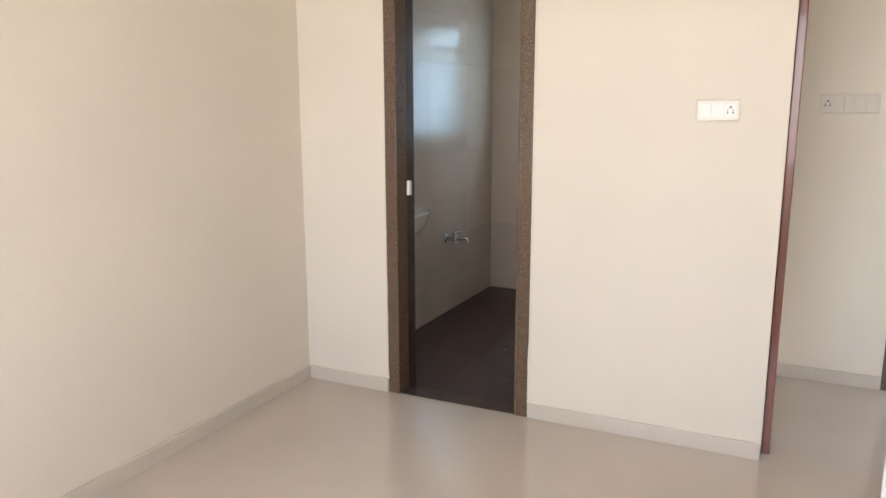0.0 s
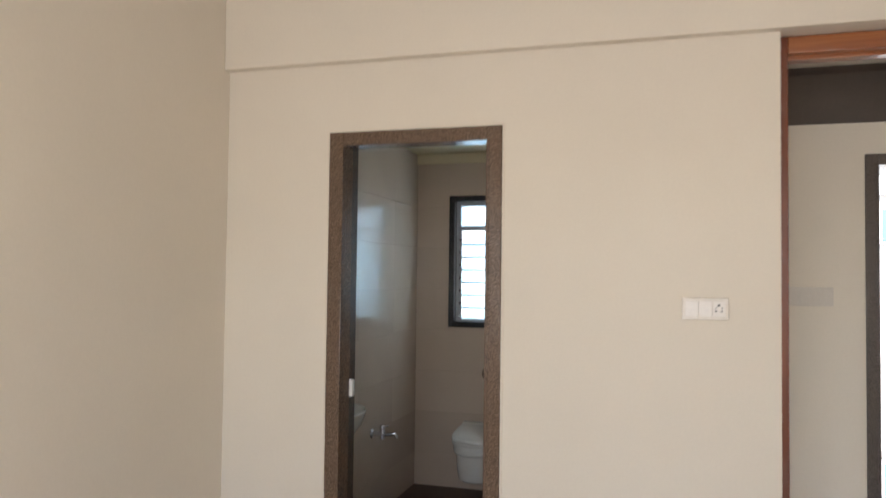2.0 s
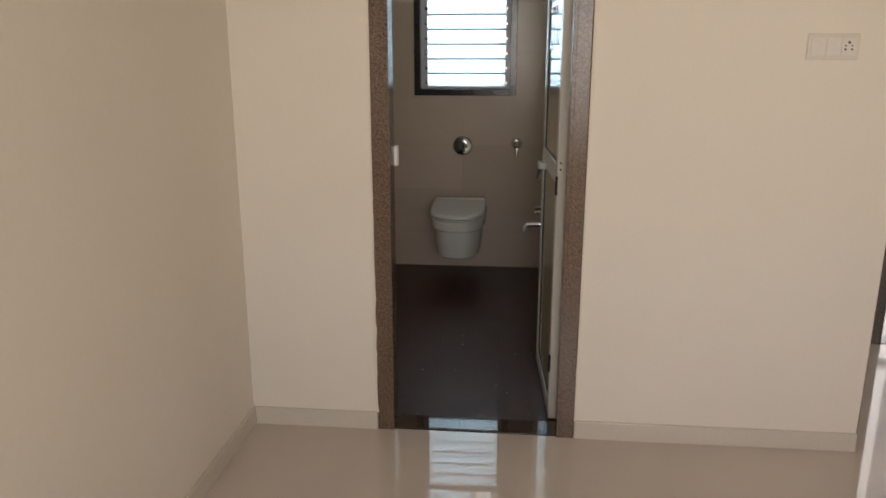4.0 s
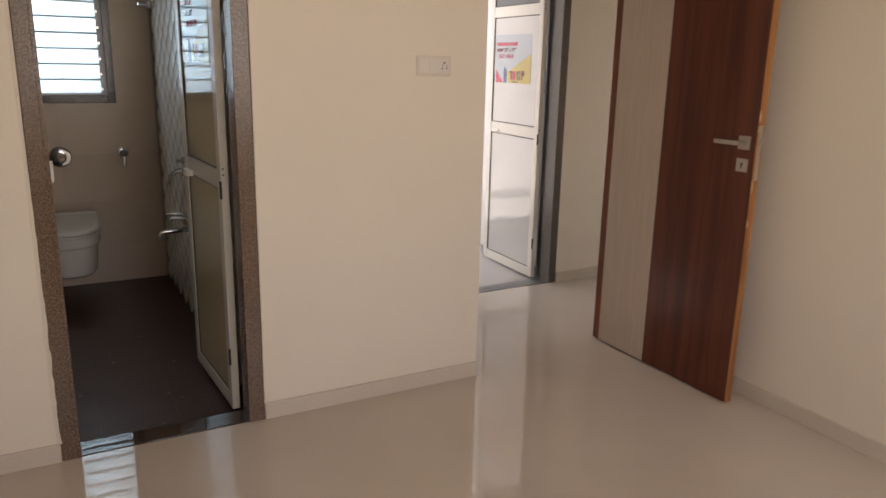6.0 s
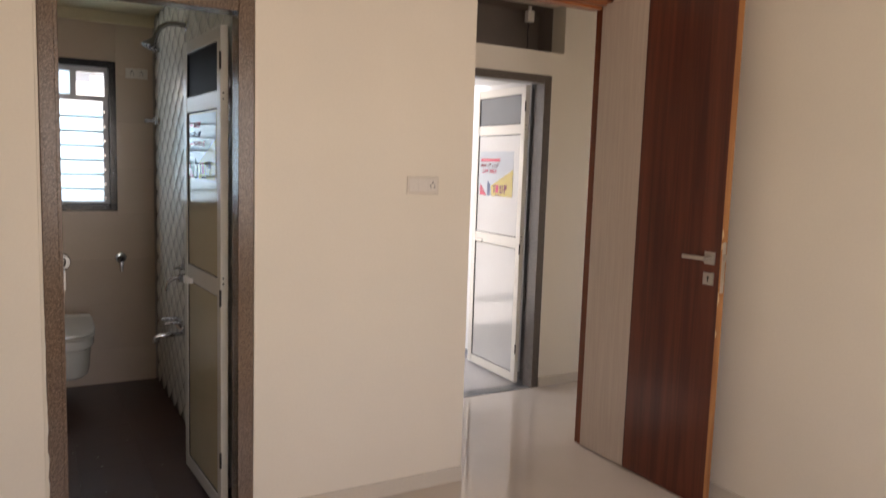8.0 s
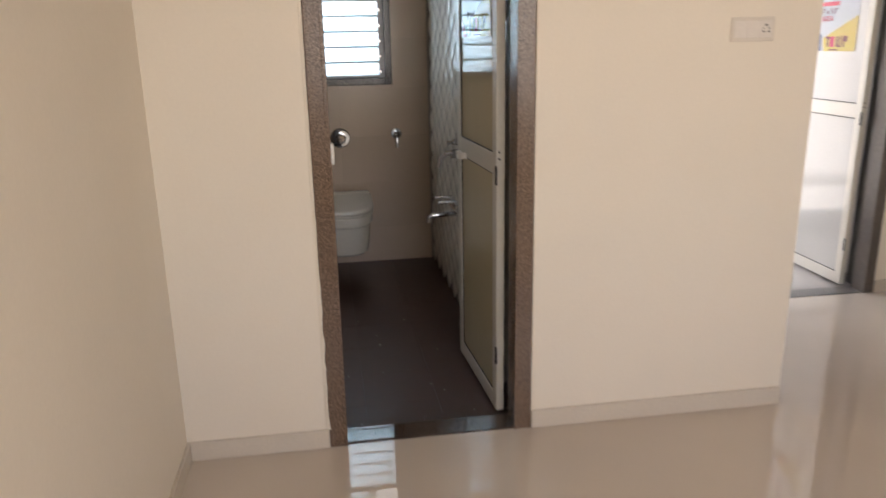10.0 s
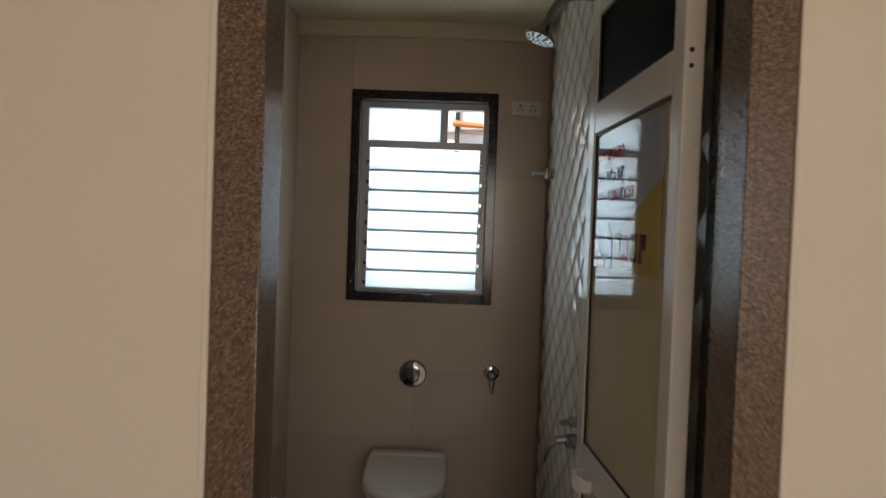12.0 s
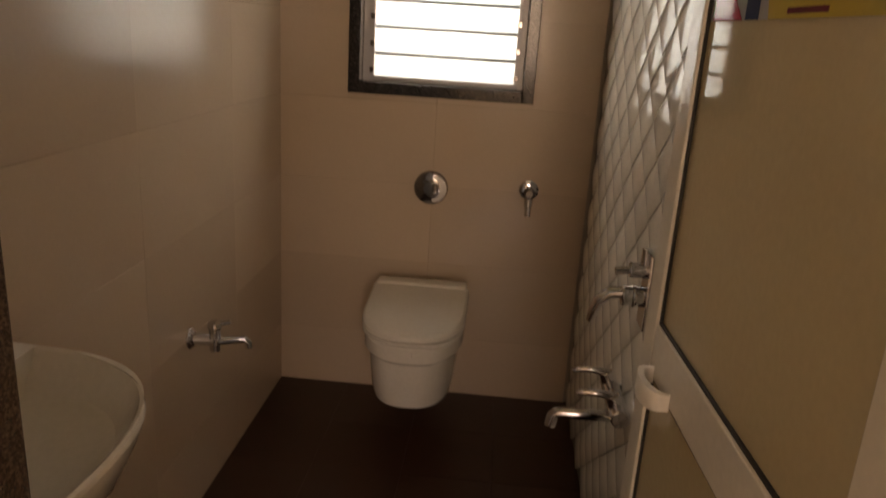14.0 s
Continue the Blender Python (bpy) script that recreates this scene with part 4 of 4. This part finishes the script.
def shower():
    y, z, x = 1.335, 2.195, BXR - 0.004
    t = thing("shower_head", (x, y, z), "chrome shower rose on a curved arm from the relief tiles", "shower")
    part("flange", flange((x, y, z), "-X", 0.030), CHROME, t)
    pts = [(x - 0.005, y, z), (x - 0.06, y, z + 0.004), (x - 0.10, y, z - 0.004), (x - 0.135, y, z - 0.026), (x - 0.150, y, z - 0.052), (x - 0.160, y, z - 0.078)]
    part("arm", tube(pts, 0.0135, 14), DARK_CHROME, t)
    prof = [(0.012, 0), (0.016, 0.012), (0.020, 0.022), (0.040, 0.048), (0.048, 0.058), (0.048, 0.066), (0.044, 0.069)]
    bm = lathe(prof, (0, 0, 0), "Z", 36)
    m = Matrix.Translation((x - 0.159, y, z - 0.073)) @ Vector((-0.42, -0.12, -1)).to_track_quat("Z", "Y").to_matrix().to_4x4()
    bmesh.ops.transform(bm, matrix=m, verts=bm.verts)
    rose = part("rose", bm, DARK_CHROME, t)
    for k, (rr, n) in enumerate(((0.012, 6), (0.024, 12), (0.036, 18))):
        for i in range(n):
            a = 2 * math.pi * i / n
            nz = lathe([(0.0028, 0.068), (0.0026, 0.072), (0.0, 0.0725)], (rr * math.cos(a), rr * math.sin(a), 0), "Z", 8)
            bmesh.ops.transform(nz, matrix=m, verts=nz.verts)
            part("nozzle", nz, BLACK if i % 2 else PLATE_WHITE, rose)


shower()


def high_tap():
    y, z, x = 2.215, 1.722, BXR - 0.012
    t = thing("hose_tap", (x, y, z), "small chrome tap high on the relief tiles", "tap")
    part("flange", flange((x, y, z), "-X", 0.024), CHROME, t)
    part("body", join(rod((x - 0.005, y, z), (x - 0.075, y, z), 0.010), rod((x - 0.03, y, z - 0.022), (x - 0.03, y, z + 0.022), 0.011)), CHROME, t)
    part("outlet", lathe([(0.012, 0), (0.014, 0.004), (0.014, 0.020), (0.009, 0.022)], (x - 0.07, y, z), "-X", 18), CHROME, t)


high_tap()


def mixer_upper():
    y, z, x = 1.315, 0.857, BXR - 0.008
    t = thing("diverter_valve", (x, y, z), "chrome diverter with lever on the relief tiles", "tap")
    part("plate", soft_box(x - 0.008, x, y - 0.035, y + 0.035, z - 0.095, z + 0.075, 0.003), CHROME, t)
    part("knob", join(rod((x - 0.006, y, z + 0.035), (x - 0.045, y, z + 0.035), 0.017), rod((x - 0.040, y, z + 0.035), (x - 0.075, y, z + 0.030), 0.009), rod((x - 0.012, y, z + 0.04), (x - 0.012, y, z + 0.085), 0.011)), CHROME, t)
    part("lever", join(rod((x - 0.006, y, z - 0.025), (x - 0.055, y, z - 0.025), 0.023), rod((x - 0.024, y, z - 0.025), (x - 0.034, y, z - 0.025), 0.026), tube([(x - 0.045, y, z - 0.018), (x - 0.078, y + 0.006, z - 0.024), (x - 0.100, y + 0.012, z - 0.046), (x - 0.110, y + 0.018, z - 0.080), (x - 0.114, y + 0.020, z - 0.098)], 0.011, 12, [0.014, 0.014, 0.013, 0.011, 0.008])), CHROME, t)


mixer_upper()


def mixer_lower():
    y, z, x = 1.368, 0.530, BXR + 0.018
    t = thing("bath_mixer", (x, y, z), "chrome bath mixer with a long spout and two levers", "tap")
    for dy in (-0.06, 0.09):
        part("flange", flange((x, y + dy, z), "-X", 0.033), CHROME, t)
        part("inlet", rod((x - 0.008, y + dy, z), (x - 0.045, y + dy, z + 0.01), 0.013), CHROME, t)
    part("body", rod((x - 0.050, y - 0.085, z + 0.012), (x - 0.050, y + 0.115, z + 0.012), 0.022, 24), CHROME, t)
    part("spout", tube([(x - 0.05, y - 0.01, z - 0.020), (x - 0.10, y - 0.008, z - 0.022), (x - 0.170, y - 0.004, z - 0.024), (x - 0.186, y - 0.003, z - 0.027), (x - 0.194, y - 0.002, z - 0.036), (x - 0.198, y - 0.002, z - 0.062)], 0.014, 16), CHROME, t)
    for dy in (-0.04, 0.085):
        part("lever", join(rod((x - 0.055, y + dy, z + 0.02), (x - 0.066, y + dy, z + 0.052), 0.017), tube([(x - 0.058, y + dy, z + 0.048), (x - 0.100, y + dy + 0.003, z + 0.052), (x - 0.135, y + dy + 0.006, z + 0.050), (x - 0.147, y + dy + 0.007, z + 0.044)], 0.0085, 12, [0.011, 0.0085, 0.0085, 0.006])), CHROME, t)


mixer_lower()


def jamb_latch():
    t = thing("door_keep", (0.055, 0.101, 1.024), "small white latch keep on the stone jamb", "latch")
    k = part("keep", soft_box(0.044, 0.074, 0.1005, 0.128, 0.992, 1.062, 0.003), LATCH_WHITE, t)
    for z in (1.004, 1.050):
        part("screw", lathe([(0.003, 0), (0.003, 0.001), (0.001, 0.0015)], (0.074, 0.114, z), "X", 10), SATIN_STEEL, k)


jamb_latch()


def loft_holder():
    t = thing("bulb_holder", (2.93, 1.20, 2.55), "small white bulb holder with a wire in the loft", "light fitting")
    part("holder", join(soft_box(2.90, 2.955, PY + 0.16, PY + 0.20, 2.47, 2.545, 0.006), rod((2.928, PY + 0.18, 2.545), (2.928, PY + 0.18, 2.577), 0.012)), LATCH_WHITE, t)
    part("wire", tube([(2.925, PY + 0.18, 2.47), (2.918, PY + 0.185, 2.40), (2.922, PY + 0.18, 2.33), (2.915, PY + 0.19, 2.257)], 0.003, 8), BLACK, t)


loft_holder()


def tube_light():
    t = thing("tube_light", (2.62, PY, 2.59), "white tube light batten above the passage door", "light fitting")
    part("batten", soft_box(2.293, 2.95, PY - 0.022, PY - 0.0005, 2.585, 2.612, 0.003), LATCH_WHITE, t)
    part("tube", rod((2.31, PY - 0.030, 2.598), (2.93, PY - 0.030, 2.598), 0.008, 14), PLATE_WHITE, t)


tube_light()


def crumbs():
    rng = random.Random(5)
    bm = bmesh.new()
    for _ in range(22):
        x, y = rng.uniform(0.05, 0.62), rng.uniform(0.22, 1.7)
        s = rng.uniform(0.0012, 0.004) * (1.6 if rng.random() < 0.12 else 1)
        bmesh.ops.create_icosphere(bm, subdivisions=1, radius=s, matrix=Matrix.Translation((x, y, BF + s * 0.35)) @ Matrix.Diagonal((rng.uniform(0.8, 1.8), 1, 0.5, 1)))
    ob = link("plaster_crumbs", bm, DEBRIS, False)
    tagged(ob, "scattered pale plaster crumbs on the bathroom floor", "debris", kind="stuff")


crumbs()

# ---------------------------------------------------------------- outdoors


def neighbour():
    h = thing("apartment_building", (1.5, 7.0, -9.0), "pale sunlit apartment building across the gap", "building")
    part("wall", box(bmesh.new(), -9, 11, 7.0, 15, -9.0, 6.5), FACADE, h, smooth=False)
    part("roof", soft_box(-9.2, 11.2, 6.85, 15.2, 6.5, 6.75, 0.02), FACADE_TRIM, h)
    for z in (-6.5, -3.5, -0.5, 2.55, 5.5):
        part("band", soft_box(-9, 11, 6.94, 6.999, z - 0.04, z + 0.04, 0.01), FACADE_TRIM, h, "grey string course")
    for z in (-4.0, -1.0, 1.97, 4.9):
        for x in (-6.5, -2.9, 4.15, 8.4):
            wdw = part("window", soft_box(x - 0.36, x + 0.36, 6.95, 6.998, z - 0.04, z + 0.42, 0.01), FACADE, h)
            part("pane", soft_box(x - 0.32, x + 0.32, 6.935, 6.95, z, z + 0.38, 0.004), BLUE_GLASS, wdw)


neighbour()


def pipes():
    t = thing("drain_pipe", (0.304, 6.9, -9.0), "dark drain pipe with an orange rusty branch on the facade", "pipe")
    part("riser", rod((0.304, 6.9, -9.0), (0.304, 6.9, 6.4), 0.024, 14), BLACK, t)
    part("branch", rod((0.255, 6.86, 2.60), (0.62, 6.88, 2.58), 0.032, 14), ORANGE_PIPE, t, "orange rust-coloured branch pipe")


pipes()

# ---------------------------------------------------------------- tiles


def tile_mesh(name, du, dv, t, make, mat, r=0.0002):
    """A flat tile with eased edges, centred; make(u, n, v) maps across, outward and up."""
    bm = bmesh.new()
    lo = [bm.verts.new(make(u * du / 2, 0, v * dv / 2)) for u, v in ((-1, -1), (1, -1), (1, 1), (-1, 1))]
    md = [bm.verts.new(make(u * du / 2, t - r, v * dv / 2)) for u, v in ((-1, -1), (1, -1), (1, 1), (-1, 1))]
    up = [bm.verts.new(make(u * (du / 2 - r), t, v * (dv / 2 - r))) for u, v in ((-1, -1), (1, -1), (1, 1), (-1, 1))]
    for a, b in ((lo, md), (md, up)):
        for k in range(4):
            bm.faces.new((a[k], a[(k + 1) % 4], b[(k + 1) % 4], b[k]))
    bm.faces.new(up)
    bmesh.ops.recalc_face_normals(bm, faces=bm.faces)
    me = bpy.data.meshes.new(name)
    bm.to_mesh(me)
    bm.free()
    me.materials.append(mat)
    return me


TILES = {}


def lay(name, parent, u0, u1, v0, v1, put, make, mat, t=0.008, joint=0.0006):
    if u1 - u0 < 0.01 or v1 - v0 < 0.01:
        return
    key = (name, round(u1 - u0, 4), round(v1 - v0, 4), make)
    if key not in TILES:
        TILES[key] = tile_mesh(name, u1 - u0 - joint, v1 - v0 - joint, t, make, mat)
    ob = new(name, TILES[key])
    ob.parent = parent
    ob.location = put((u0 + u1) / 2, (v0 + v1) / 2)


def facing_east(u, n, v):
    return (n, u, v)


def facing_south(u, n, v):
    return (u, -n, v)


def facing_up(u, n, v):
    return (u, v, n)


ROWS = [BF, 0.190, 0.495, 0.800, 1.105, 1.410, 1.715, 2.020, BC]
for v0, v1 in zip(ROWS, ROWS[1:]):
    cols = [BY0, 0.765, 1.370, 1.975, BYB]
    for u0, u1 in zip(cols, cols[1:]):
        lay("wall_tile", bath_west, u0, u1, v0, v1, lambda u, v: (BXL - 0.008, u, v), facing_east, BATH_TILE)
    v1 = min(v1, 2.346)
    for u0, u1 in ((BXL, 0.146), (0.146, BXR - 0.014)):
        put = lambda u, v: (u, BYB + 0.008, v)
        if v1 <= WZ0 or v0 >= WZ1:
            lay("wall_tile", bath_north, u0, u1, v0, v1, put, facing_south, BATH_TILE)
            continue
        a, b = (u0, WX0) if u0 < WX0 else (WX1, u1)
        lay("wall_tile", bath_north, a, b, v0, v1, put, facing_south, BATH_TILE)
        c0, c1 = max(u0, WX0), min(u1, WX1)
        if v0 < WZ0:
            lay("wall_tile", bath_north, c0, c1, v0, WZ0, put, facing_south, BATH_TILE)
        if v1 > WZ1:
            lay("wall_tile", bath_north, c0, c1, WZ1, v1, put, facing_south, BATH_TILE)
FC = [BXL, -0.155, 0.145, 0.445, BXR]
FR = [BY0, 0.374, 0.674, 0.974, 1.274, 1.574, 1.874, 2.174, BYB]
for u0, u1 in zip(FC, FC[1:]):
    for v0, v1 in zip(FR, FR[1:]):
        lay("floor_tile", bath_floor, u0, u1, v0, v1, lambda u, v: (u, v, BF - 0.008), facing_up, DARK_FLOOR)

lay("floor_tile", bath_floor, 0.035, 0.367, 0.113, BY0, lambda u, v: (u, v, BF - 0.008), facing_up, DARK_FLOOR)
lay("floor_tile", bath_floor, 0.367, DW - 0.035, 0.113, BY0, lambda u, v: (u, v, BF - 0.008), facing_up, DARK_FLOOR)


def relief():
    """Staggered lozenges, each a glazed cushion, over the shower wall."""
    w, h = 0.194, 0.147

    def leaf(bm, oy, oz):
        # a cushion: thin at the rim, swelling towards the foot
        grid = []
        for i in range(7):
            row = []
            for j in range(7):
                u, v = -1 + i / 3, -1 + j / 3
                rise = (1 - u * u) * (1 - v * v)
                y, z = (u - v) / 2, (u + v) / 2
                n = 0.0032 + 0.0070 * rise ** 0.7 - 0.0026 * z + 0.0010 * y
                row.append(bm.verts.new((-n, oy + y * w / 2 * 0.988, oz + z * h / 2 * 0.988)))
            grid.append(row)
        for i in range(6):
            for j in range(6):
                bm.faces.new((grid[i][j], grid[i + 1][j], grid[i + 1][j + 1], grid[i][j + 1]))
        rim = grid[0] + [r[6] for r in grid[1:]] + grid[6][5::-1] + [r[0] for r in grid[5:0:-1]]
        low = [bm.verts.new((0.0, p.co.y, p.co.z)) for p in rim]
        for k in range(len(rim)):
            j = (k + 1) % len(rim)
            bm.faces.new((low[k], low[j], rim[j], rim[k]))

    def finish(bm):
        bmesh.ops.recalc_face_normals(bm, faces=bm.faces)
        me = bpy.data.meshes.new("relief_tile")
        bm.to_mesh(me)
        bm.free()
        me.shade_smooth()
        me.set_sharp_from_angle(angle=radians(50))
        me.materials.append(RELIEF_TILE)
        return me

    one = bmesh.new()
    leaf(one, 0, 0)
    one = finish(one)
    rest = bmesh.new()
    count = 0
    i = 0
    y = 1.331 - 11 * w / 2
    while y < BYB - 0.02:
        z = 1.2665 - 9 * h + (h / 2 if i % 2 == 0 else h)
        while z < BC - 0.04:
            if y > 1.05 and 0.45 < z < 2.3 and count < 300:
                ob = new("relief_tile", one)
                ob.parent = bath_east
                ob.location = (BXR, y, z)
                count += 1
            else:
                leaf(rest, y, z)
            z += h
        y += w / 2
        i += 1
    ob = new("relief_tiles", finish(rest))
    ob.parent = bath_east
    ob.location = (BXR, 0, 0)
    tagged(ob, kind="stuff")


relief()
